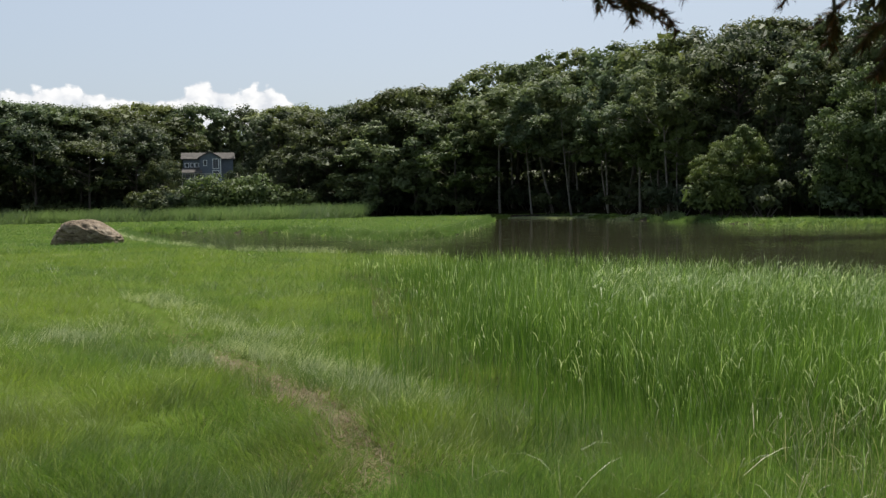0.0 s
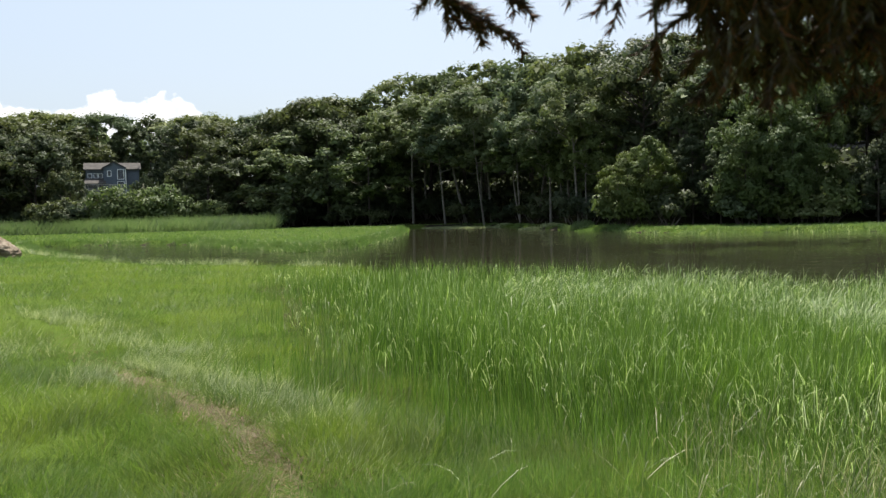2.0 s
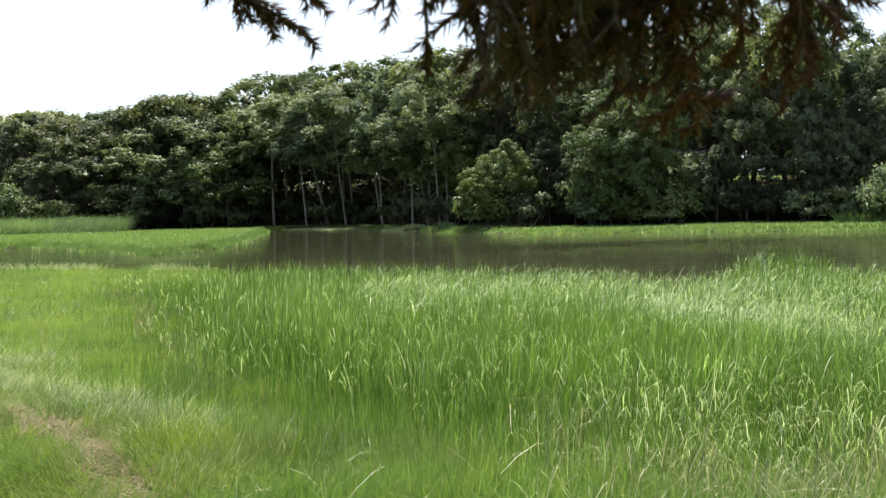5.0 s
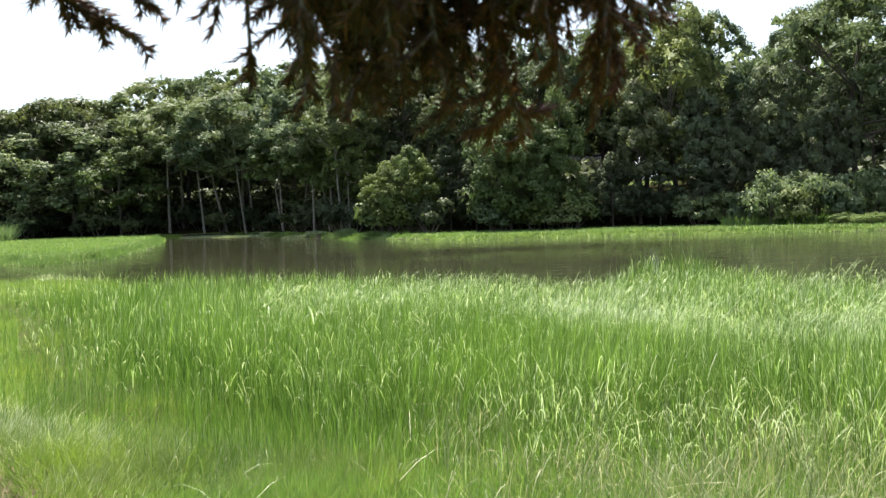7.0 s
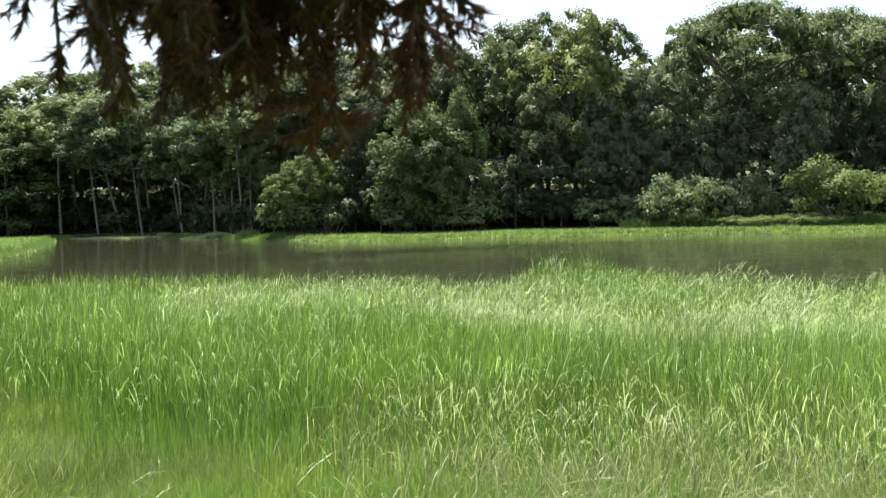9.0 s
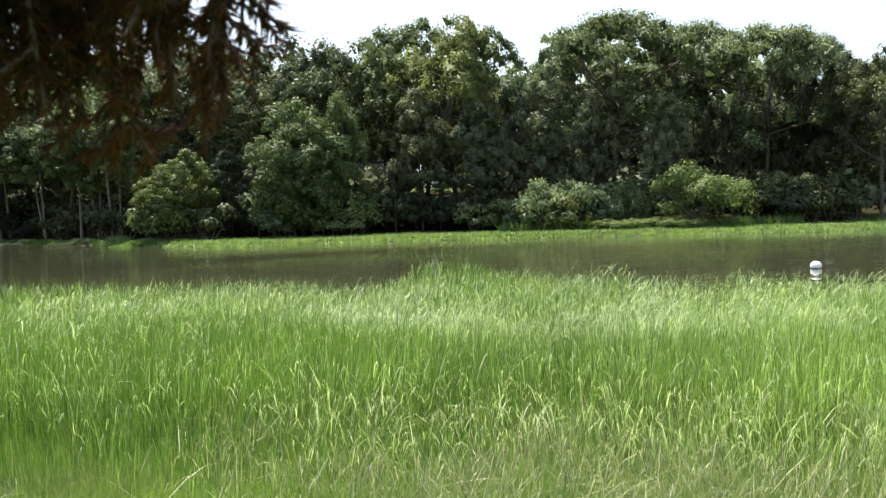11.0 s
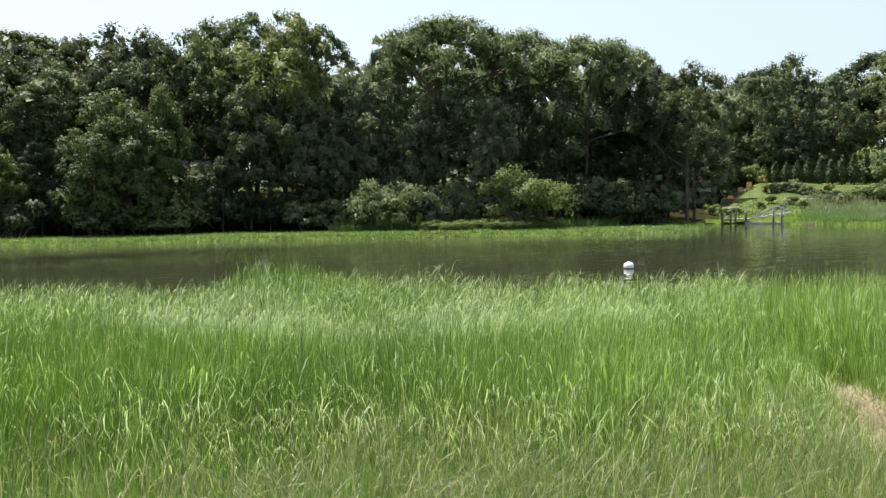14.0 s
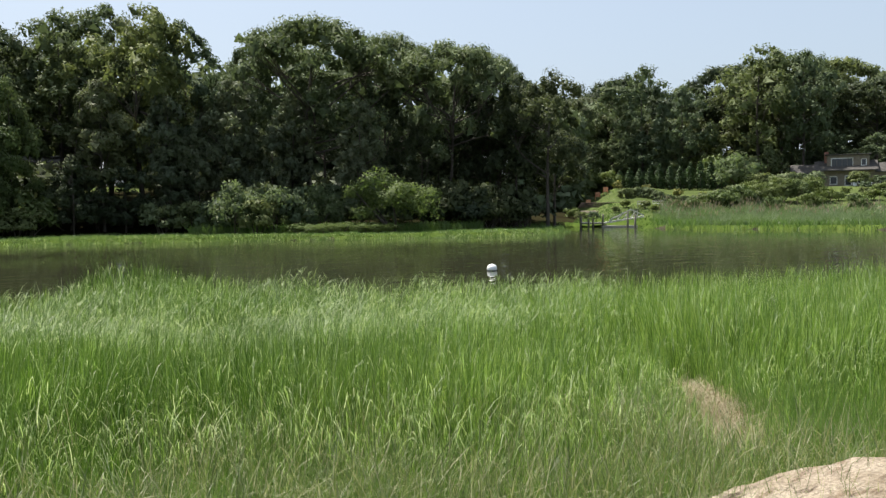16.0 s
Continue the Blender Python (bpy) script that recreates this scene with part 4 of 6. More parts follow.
def make_tree(name, kind, H, seed, leaf_mat, bark, label, per=60, leaf=0.345):
    g = np.random.default_rng(seed)
    root = empty(name, 0, 0, -500)
    tagged(root, label, "tree")
    wide, low_z, majors, big = {"broad": (0.31, 0.22, 17, 0.135), "tall": (0.22, 0.2, 16, 0.12), "umbrella": (0.37, 0.5, 52, 0.095),
                                "bare": (0.24, 0.42, 12, 0.12), "full": (0.34, 0.06, 20, 0.15)}[kind]
    # great lobes spread through the crown, each a dome of smaller clumps
    ms = []
    tries = 0
    while len(ms) < majors and tries < 4000:
        tries += 1
        a, u = g.uniform(0, 6.28), g.uniform(0, 1)
        if kind == "umbrella":
            k = len(ms)
            q = math.sqrt((k + 0.4) / 42) if k < 42 else g.uniform(0.3, 0.95)
            a = 2.4 * k + g.uniform(-0.2, 0.2) if k < 42 else a
            z = 0.88 - (0.24 if len(ms) % 2 else 0.15) * q ** 2.6 + g.uniform(-0.012, 0.012) if k < 42 else g.uniform(0.36, 0.58)
        else:
            z = low_z + big * 0.5 + (0.93 - big * 0.7 - low_z - big * 0.5) * u
            k = (z - low_z) / (0.95 - low_z)
            q = math.sqrt(g.uniform(0.25, 1)) * max(0.12, (1 - abs(2 * k - 0.8) ** 2.4)) if k > 0.4 else math.sqrt(g.uniform(0.3, 1)) * (0.72 + 0.7 * k)
        m = np.array([math.cos(a) * q * wide, math.sin(a) * q * wide, z])
        if (kind == "umbrella" and len(ms) < 42) or all(np.linalg.norm((m - o) / np.array([1, 1, 0.8])) > big * (1.15 if tries < 2000 else 0.8) for o in ms):
            ms.append(m)
    if kind != "umbrella":
        ms.append(np.array([0.0, 0.0, 0.9 - big * 0.55]))
    cs, rs = [], []
    for m in ms:
        R = big * g.uniform(0.75, 1.15)
        for _ in range(4 if kind == "umbrella" else 7):
            d = g.normal(0, 1, 3)
            d /= np.linalg.norm(d)
            d[2] = abs(d[2]) * 1.1 - 0.35 if kind != "umbrella" else d[2] * 0.4
            cs.append(m + d * R * (0.55 if kind == "umbrella" else 0.8))
            rs.append(R * (g.uniform(0.6, 0.9) if kind == "umbrella" else g.uniform(0.32, 0.6)))
    cs, rs = np.array(cs) * H, np.array(rs) * H
    cs[:, 2] *= H / (cs[:, 2] + rs * 0.75).max()
    ms = np.array(ms) * H
    count = len(cs)
    lean_ = g.normal(0, 0.06 if kind == "bare" else 0.02, 2) * H
    fork = H * {"broad": 0.3, "tall": 0.35, "umbrella": 0.33, "bare": 0.5, "full": 0.18}[kind]
    r0 = (0.0075 if kind == "bare" else 0.012) * H
    pts = bend((0, 0, -0.4), (lean_[0], lean_[1], H * 0.84), g, 0.02, 9)
    v, f = tube(pts, np.linspace(r0 * 1.25, r0 * 0.25, 9), 7)
    obj("trunk", fast_mesh("trunk", v, [f]), bark, root, smooth=True)
    order = np.argsort(-np.linalg.norm(ms[:, :2], axis=1))
    for i in order[: 12 if kind == "umbrella" else 5]:
        z0 = min(g.uniform(fork, H * 0.62), ms[i, 2] - 0.05 * H)
        u = max(0.05, z0 / (H * 0.84))
        a = (lean_[0] * u, lean_[1] * u, z0)
        path_ = bend(a, ms[i], g, 0.07, 7)
        pieces = [tube(path_, np.linspace(r0 * 0.55, r0 * 0.14, 7), 5)]
        near = np.argsort(np.linalg.norm(cs - ms[i], axis=1))[1:4]
        for j in near if leaf < 0.3 else near[:1]:
            pieces.append(tube(bend(path_[4], cs[j], g, 0.06, 4), np.linspace(r0 * 0.28, r0 * 0.08, 4), 3))
        v, f = joined(pieces)
        obj("limb", fast_mesh("limb", v, [f]), bark, root, smooth=True)
    foliage("crown", [leaf_cloud(cs, rs, int(per * (0.62 if kind == "umbrella" else 1)), leaf, 0.92, seed + 50, 0.45), leaf_cloud(cs, rs * 0.55, 5, H * 0.05, 0.7, seed + 51, 0.8, 0.4)], leaf_mat, root)
    return root


def make_bush(name, H, wide, seed, leaf_mat, label, count=17, per=75, leaf=0.22, category="bush", up=0.55):
    g = np.random.default_rng(seed)
    root = empty(name, 0, 0, -500)
    tagged(root, label, category)
    a = g.uniform(0, 6.28, count)
    rr = np.sqrt(g.uniform(0, 1, count)) * wide * 0.72
    zz = H * (0.2 + (up + 0.1) * g.uniform(0.1, 1, count) * (1 - 0.6 * (rr / wide) ** 2))
    cs = np.stack([np.cos(a) * rr, np.sin(a) * rr, zz], 1)
    rs = np.full(count, 0.26 * H) * g.uniform(0.7, 1.2, count)
    for i in range(4):
        v, f = tube(bend((g.normal(0, 0.1), g.normal(0, 0.1), -0.3), cs[i], g, 0.06, 5), np.linspace(0.025 * H, 0.006 * H, 5), 5)
        obj("stem", fast_mesh("stem", v, [f]), M["bark"], root, smooth=True)
    foliage("foliage", [leaf_cloud(cs, rs, int(per * 0.85), leaf * 1.06, 0.8, seed + 9), leaf_cloud(cs, rs * 0.6, 6, leaf * 3, 0.8, seed + 10, 0.8, 0.4)], leaf_mat, root)
    return root


DARK, LIGHT = "dark green broadleaf tree on the wooded bank", "lighter green broadleaf tree on the wooded bank"
TALL_LABEL, OPEN_LABEL = "tall dark green tree on the wooded bank", "spreading umbrella-crowned tree with sky between its limbs"
SHADED_CROWN = "deep green oak with a rounded crown among the woods"
GREY = "grey-green broadleaf tree with loose foliage on the bank"
SLENDER, SHADE = "slender light green tree on a pale leaning trunk", "deep green understory tree leafy to the ground"
BARE_LABEL, FULL_LABEL = "slender tree with a pale bare trunk", "dense tree leafy down to the ground"


def models(per, leaf):
    """Two trees of each kind, with leaf sprays of that number and size."""
    t = lambda kind, H, seed, mat, bark, label: make_tree("broadleaf_tree", kind, H, seed, M[mat], M[bark], label, per, leaf)
    return {"broad": [t("broad", 18, 11, "leaf", "bark", DARK), t("broad", 18, 12, "leaf", "bark", DARK)],
            "tall": [t("tall", 18, 21, "leaf", "bark", TALL_LABEL), t("tall", 18, 22, "leaf", "bark", TALL_LABEL)],
            "umbrella": [t("umbrella", 20, 31, "leaf", "bark", OPEN_LABEL), t("umbrella", 20, 33, "leaf", "bark", OPEN_LABEL)],
            "bare": [t("bare", 18, 41, "leaf", "pale_bark", BARE_LABEL), t("bare", 18, 42, "leaf", "pale_bark", BARE_LABEL)],
            "full": [t("full", 13, 51, "leaf", "bark", FULL_LABEL), t("full", 13, 52, "leaf", "bark", FULL_LABEL)],
            "light": [t("broad", 13, 61, "leaf_light", "bark", LIGHT), t("full", 13, 62, "leaf_light", "bark", LIGHT)],
            "grey": [t("full", 13, 64, "leaf_grey", "bark", GREY), t("tall", 13, 65, "leaf_grey", "bark", GREY)],
            "slender": [t("bare", 18, 43, "leaf_light", "pale_bark", SLENDER), t("bare", 18, 44, "leaf_light", "pale_bark", SLENDER)],
            # Understory and crowns in the darkened leaf, coloured for the shade they stand in.
            "shade": [t("full", 13, 53, "leaf_shaded", "bark", SHADE), t("full", 13, 54, "leaf_shaded", "bark", SHADE)],
            "oak": [t("broad", 18, 67, "leaf_shaded", "bark", SHADED_CROWN), t("umbrella", 18, 68, "leaf_shaded", "bark", SHADED_CROWN)]}


KINDS, COARSE = models(92, 0.235), models(38, 0.33)
NOMINAL = {"broad": 18, "tall": 18, "umbrella": 20, "bare": 18, "full": 13, "light": 13, "grey": 13, "oak": 18, "slender": 18, "shade": 13}
tr = random.Random(5)


def plant(kind, az, r, top, wide=1.0, which=None, near=False):
    """A tree of that kind with its top at a height of top metres."""
    src = (KINDS if near else COARSE)[kind][tr.randrange(2) if which is None else which]
    x, y = spot(az, r)
    z = ground_z(x, y)
    s = max(0.25, (top - z) / NOMINAL[kind])
    t = copy_thing(src, pose(x, y, z, 0, 0, tr.uniform(0, 360)))
    t.scale = (s * wide, s * wide, s)
    t["group"] = "trees of the wooded bank"
    return t


def sky_top(az, r):
    return 2.2 + r * math.tan(radians(float(np.interp(az, TOP_AZ, TOP_EL))))


# named trees that stand out on the bank: kind, bearing, distance, elevation of the top, width, model
for kind_, az_, r_, el_, w_, k_ in [
        ("light", 25.1, 79, 7.6, 0.88, 1), ("light", 27.7, 81, 8.0, 0.55, 1), ("light", 16.4, 80, 3.5, 0.95, 1), ("light", 17.9, 81, 4.5, 0.85, 0), ("light", 18.9, 82, 3.6, 0.7, 1), ("slender", 13.9, 91, 5.6, 0.9, 1), ("oak", 21.3, 88, 8.8, 0.8, 0), ("shade", 20.6, 83, 4.4, 0.8, 0),
        ("oak", 26.6, 89, 11.3, 0.8, 0), ("broad", 30.8, 90, 12.0, 0.85, 1), ("broad", 35.4, 86, 12.9, 0.85, 0), ("tall", 33.2, 92, 12.6, 1.0, 1), ("tall", 38.0, 88, 11.9, 0.75, 0),
        ("umbrella", 46.0, 85, 12.5, 0.95, 0), ("tall", 41.9, 92, 11.2, 0.6, 1), ("grey", 48.9, 79, 7.2, 0.75, 1), ("umbrella", 54.9, 87, 11.0, 0.85, 1), ("umbrella", 50.9, 91, 11.6, 0.65, 0), ("umbrella", 57.7, 92, 10.2, 0.55, 0), ("grey", 44.6, 84, 7.6, 0.7, 1), ("grey", 40.8, 84, 8.4, 0.85, 1), ("oak", 50.2, 88, 8.6, 0.5, 0), ("grey", 36.6, 82, 7.4, 0.8, 1), ("grey", 33.0, 82, 8.2, 0.8, 1),
        ("grey", 43.2, 83, 5.6, 0.8, 0), ("oak", 53.0, 86, 6.4, 0.6, 0), ("grey", 38.6, 82, 5.4, 0.6, 0), ("oak", 61.3, 85, 9.0, 0.85, 0), ("oak", 59.2, 88, 8.9, 0.7, 0), ("oak", 57.0, 90, 7.4, 0.7, 0), ("oak", -14.5, 145, 2.9, 0.6, 0), ("shade", -15.1, 144, 2.3, 0.45, 0), ("shade", -18.9, 144, 3.0, 0.7, 0),
        ("shade", 31.2, 80, 3.4, 0.9, 1), ("shade", 34.2, 81, 2.9, 1.0, 0), ("shade", 37.0, 81, 3.3, 0.9, 1), ("shade", 22.3, 80, 3.4, 0.8, 0), ("slender", 9.6, 110, 5.7, 1.25, 0), ("slender", 11.6, 101, 5.9, 1.1, 1), ("slender", 12.6, 97, 4.9, 1.0, 0), ("bare", 7.2, 116, 6.3, 1.1, 0), ("bare", 4.6, 119, 6.4, 1.1, 1), ("umbrella", -3.3, 138, 7.6, 0.42, 1), ("light", 25.3, 82, 6.9, 0.8, 1), ("oak", 56.0, 94, 8.6, 0.6, 0), ("oak", 58.2, 95, 8.0, 0.5, 0), ("light", 24.0, 78, 4.6, 0.9, 1), ("light", 26.4, 78, 5.2, 0.8, 1), ("grey", -11.6, 143, 2.9, 0.9, 1), ("grey", -9.6, 142, 2.3, 0.9, 1), ("oak", -19.4, 147, 3.3, 0.8, 0), ("oak", -13.0, 152, 4.2, 0.6, 0)]:
    plant(kind_, az_, r_, 2.2 + r_ * math.tan(radians(el_)), w_, k_, r_ < 100)

# the woods in rows from the water's edge up the bank
az = -33.0
for row, (off, low, high, step) in enumerate([(2.0, 0.5, 0.78, 5.6), (8.5, 0.74, 0.95, 6.2), (16, 0.9, 1.0, 7.2), (27, 0.94, 1.0, 9.0)]):
    az = -33.0 + row * 1.3
    while az < 62.0:
        line_ = float(np.interp(az, LINE_AZ, LINE_R))
        r_ = line_ + off + tr.uniform(-2, 2)
        trunks = 1.5 < az < 14
        far = 1.3 if r_ > 115 else 1.0
        if row == 0:
            kind = "bare" if trunks else tr.choice(["full", "light", "full"]) if az > -6 else "oak"
            frac = tr.uniform(0.6, 0.82) if r_ > 128 else tr.uniform(0.72, 0.88) if kind == "bare" else tr.uniform(low, high)
        elif row == 1 and trunks:
            kind, frac = tr.choice([("bare", 0.98), ("bare", 0.88), ("shade", 0.3)])
        else:
            kind = tr.choice(["broad", "tall", "broad", "full", "light" if row == 1 else "broad"]) if row < 3 else tr.choice(["broad", "tall", "umbrella"])
            # The darkened leaf paints shade into the woods behind and at the left.
            if 15 < az < 30 and row > 0 and tr.random() < 0.6:
                kind = "oak"
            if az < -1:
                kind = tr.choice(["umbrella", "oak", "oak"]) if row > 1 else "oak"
            frac = tr.uniform(low, high)
        if row == 1 and az > 29:
            kind, frac = tr.choice([("oak", 0.6), ("shade", 0.36)] if az > 50 else [("tall", 0.62), ("bare", 0.75), ("shade", 0.36)])
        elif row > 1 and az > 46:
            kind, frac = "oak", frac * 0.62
        elif row > 1 and az < 29:
            frac *= 1.06
        elif row > 1:
            frac *= 0.62 if az > 40.5 else 0.88
        skip = (row == 0 and az > 14.5) or (row == 3 and az > 20 and tr.random() < 0.5)
        skip = skip or (-20.5 < az < -11.3 and r_ < 149) or (-19.8 < az < -12.0 and r_ < 162)
        if not skip:
            plant(kind, az, r_, 2.2 + (sky_top(az, r_) - 2.2) * frac, tr.uniform(0.88, 1.18) * far, None, row == 0 and az > 0)
        az += math.degrees(step * tr.uniform(0.75, 1.25) / r_) * (1.15 if r_ > 125 else 0.62 if trunks and row < 2 else 1.0)

# the woods behind the garden and the shingled house
for off, lo, hi, step in [(6, 0.62, 0.9, 8.5), (15, 0.85, 1.0, 9), (27, 0.95, 1.0, 10)]:
    az = 63.6
    while az < 86:
        r_ = 160 + off + tr.uniform(-2, 2)
        if off > 6 or not 75.5 < az < 84:
            # Mostly the darkened leaf: the shadow of these woods is put into colour.
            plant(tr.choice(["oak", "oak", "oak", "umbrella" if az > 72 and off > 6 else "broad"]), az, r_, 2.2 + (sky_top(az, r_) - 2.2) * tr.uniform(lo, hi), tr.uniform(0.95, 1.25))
        az += math.degrees(step * tr.uniform(0.75, 1.25) / r_)
plant("broad", 74.6, 157, 2.2 + 157 * math.tan(radians(9.9)), 0.95, 0)
plant("broad", 76.9, 159, 2.2 + 159 * math.tan(radians(9.4)), 0.75, 1)
plant("broad", 67.4, 160, 2.2 + 160 * math.tan(radians(9.0)), 0.7, 1)
plant("full", 65.4, 158, 2.2 + 158 * math.tan(radians(8.1)), 0.75, 1)
plant("full", 69.9, 158, 2.2 + 158 * math.tan(radians(7.6)), 0.75, 0)

for a_ in np.arange(63.8, 87, 1.9):
    if not 76.2 < a_ < 81.6:
        plant("full", a_ + tr.uniform(-0.4, 0.4), 156 + tr.uniform(-2, 3), 5.5 + tr.uniform(6, 10), 1.15)
    else:
        plant("full", a_ + tr.uniform(-0.4, 0.4), 165, 6 + tr.uniform(7, 10), 1.15)

# bushes along the foot of the woods
BUSH = [make_bush("bush", 2.6, 2.0, 71, M["leaf"], "dark green bush at the foot of the woods"), make_bush("bush", 3.0, 1.9, 72, M["leaf_light"], "green bush at the foot of the woods"),
        make_bush("bush", 2.4, 1.8, 73, M["leaf_silver"], "grey-green bush with pale twigs at the foot of the woods", leaf=0.14, per=85),
        make_bush("bush", 4.6, 3.9, 74, M["leaf_yellow"], "large feathery yellow-green bush at the edge of the spit", count=34, per=190, leaf=0.15),
        make_bush("bush", 2.6, 2.0, 75, M["leaf_shaded"], "deep green bush at the foot of the oak woods"),
        make_bush("bush", 3.0, 1.7, 76, M["leaf_light"], "bright green rounded shrub below the blue-grey house", count=26, per=95, leaf=0.13)]
az = -32.0
while az < 60:
    r_ = float(np.interp(az, LINE_AZ, LINE_R)) + tr.choice([tr.uniform(-1.5, 1.5), tr.uniform(3, 7)])
    x, y = spot(az, r_)
    w = tr.choice([0, 0, 0, 1, 2]) if 38 < az < 57 else tr.choice([0, 0, 0, 1])
    # Outside bearings 15 to 52 darkened bushes paint the deep shade.
    b = copy_thing(BUSH[w if 15 < az < 52 else 4], pose(x, y, ground_z(x, y), 0, 0, tr.uniform(0, 360)))
    k = tr.uniform(0.9, 1.6) if not 1 < az < 14 else tr.uniform(0.8, 1.4)
    b.scale = (k, k, k * tr.uniform(0.8, 1.3))
    b["group"] = "bushes along the wood edge"
    az += math.degrees(tr.uniform(1.6, 3.2) / r_)


def set_bush(kind, az, r, s, tall_=1.0, label="", group="bushes along the wood edge"):
    x, y = spot(az, r)
    b = copy_thing(BUSH[kind], pose(x, y, ground_z(x, y), 0, 0, tr.uniform(0, 360)))
    b.scale = (s, s, s * tall_)
    b["group"] = group
    if label:
        b["label"] = label
    return b


set_bush(3, 51.2, 73.5, 1.2, 1.0)
for a_, r_, k_ in ((15.9, 80, 1.3), (16.6, 79, 1.1), (18.3, 80, 1.0), (19.2, 79, 1.2)):
    set_bush(1 if a_ < 17 else 4, a_, r_, k_, 1.1)
for a_, k_ in ((23.4, 0), (24.6, 1), (25.9, 1), (27.0, 0), (28.2, 0)):
    set_bush(k_, a_, 77.5, 1.15, 0.9)
set_bush(2, 43.4, 73.5, 1.35, 1.2)
set_bush(2, 40.9, 74, 1.4, 1.3)
set_bush(2, 46.3, 74.5, 1.3, 1.3)
set_bush(0, 39.6, 76, 1.2, 1.0)
for a_, r_, s_ in [(40.6, 80, 1.5), (41.8, 81, 1.6), (43.0, 80, 1.6), (44.2, 81, 1.5), (45.4, 80, 1.5), (46.8, 81, 1.6), (48.0, 80, 1.4), (53.2, 82, 1.4), (54.4, 82, 1.5), (55.8, 83, 1.5), (57.2, 85, 1.5), (56.3, 80.5, 1.0), (57.4, 81.5, 1.1), (58.4, 83, 1.1), (59.6, 84, 1.0)]:
    set_bush(4 if a_ > 50 else 0, a_, r_, s_, 1.1)
for i in range(12):
    set_bush(3, 44.9 + 0.56 * i, 71.0 + 0.8 * math.sin(2.3 * i), 0.3 + 0.05 * math.sin(1.7 * i), 0.62, "low pale green weed clump on the spit", "weeds on the spit")
set_bush(0, 42.2, 73, 1.0, 1.2)
set_bush(0, 44.8, 73.5, 1.1, 1.2)
for a_, r_, s_ in [(-18.9, 139, 2.2), (-18.1, 138, 1.9), (-20.2, 143, 1.9), (-17.2, 139, 2.2), (-14.4, 140, 2.4), (-19.6, 137, 1.6), (-12.4, 141, 1.6)]:
    set_bush(4, a_, r_, s_, 1.0, "dark green bush below the blue-grey house")
for a_, r_, s_ in [(-16.6, 136, 2.5), (-14.9, 135, 2.3), (-13.5, 135, 2.45), (-12.3, 136, 1.9), (-11.3, 136, 1.6), (-10.2, 134, 1.6)]:
    set_bush(5, a_, r_, s_, 1.0)


# distant woods that close the gaps between the trunks
g = np.random.default_rng(91)
fa = np.concatenate([g.uniform(-36, 32.2, 2000), g.uniform(34.6, 57, 1000), g.uniform(59, 90, 1500), g.uniform(0, 15, 420)])
fr = np.interp(fa, LINE_AZ, LINE_R) + g.uniform(38, 52, len(fa))
fx, fy = HERE[0] + fr * np.sin(np.radians(fa)), HERE[1] + fr * np.cos(np.radians(fa))
f_top = 2.2 + fr * np.tan(np.radians(np.interp(fa, TOP_AZ, TOP_EL))) * 0.8
fz = height(fx, fy) + (f_top - height(fx, fy)) * np.where(np.arange(len(fa)) < 4500, g.uniform(0.1, 1, len(fa)) ** 1.9, g.uniform(0.02, 0.35, len(fa)))
far = leaf_cloud(np.stack([fx, fy, fz], 1), g.uniform(1.7, 2.8, len(fa)), 15, 1.6, 0.8, 92)
tagged(foliage("far_woods", [far], M["leaf"]), "dark leafy woods deep behind the front trees", "woods", kind="stuff")


# undergrowth in the depth of the woods, its leaf colour darkened for shade
ua = np.concatenate([g.uniform(-36, 30, 1500), g.uniform(36, 56, 350)])
ur = np.interp(ua, LINE_AZ, LINE_R) + g.uniform(9, 34, len(ua))
ux, uy = HERE[0] + ur * np.sin(np.radians(ua)), HERE[1] + ur * np.cos(np.radians(ua))
clear = ~((ua > -18.6) & (ua < -14.2) & (ur > 144) & (ur < 160))
ux, uy = ux[clear], uy[clear]
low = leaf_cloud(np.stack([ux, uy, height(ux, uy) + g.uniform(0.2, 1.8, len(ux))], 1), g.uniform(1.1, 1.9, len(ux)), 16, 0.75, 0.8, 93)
tagged(foliage("undergrowth", [low], M["leaf_shaded"]), "deep green undergrowth in the shade of the woods", "undergrowth", kind="stuff")


# ---- rocks ----
def boulder(name, label, x, y, z, size, turn, seed, cut=None, rough=0.16, power=2.6, detail=5, flat=0.9, layers=0.0):
    """A rounded rock with flattened faces and, where asked, split into dipping layers."""
    bm = bmesh.new()
    bmesh.ops.create_icosphere(bm, subdivisions=detail, radius=1.0)
    o = Vector((seed * 3.7, seed * 1.3, 0))
    dip = Vector((0.55, -0.3, 0.78)).normalized()
    for vert in bm.verts:
        c = vert.co
        k = (abs(c.x) ** power + abs(c.y) ** power + abs(c.z) ** power) ** (-1 / power)
        c = c * k
        n1 = noise.noise(c * 1.1 + o)
        n2 = noise.noise(Vector((c.x * 1.2, c.y * 5, c.z * 6)) + o)
        n3 = noise.noise(c * 9 + o)
        step = (c.dot(dip) * 5.5 + 1.2 * noise.noise(c * 1.7 + o)) % 1.0
        c = c * (1 + rough * n1 + rough * 0.28 * n2 + rough * 0.1 * n3 - layers * max(0.0, step - 0.6))
        if cut:
            for nrm, dist in cut:
                nv = Vector(nrm).normalized()
                over = c.dot(nv) - dist
                if over > 0:
                    c = c - nv * over * flat
        vert.co = Vector((c.x * size[0], c.y * size[1], c.z * size[2]))
    ob = part(name, bm, M["rock"], None, smooth=True)
    ob.matrix_basis = pose(x, y, z, 0, 0, turn)
    return tagged(ob, label, "rock")


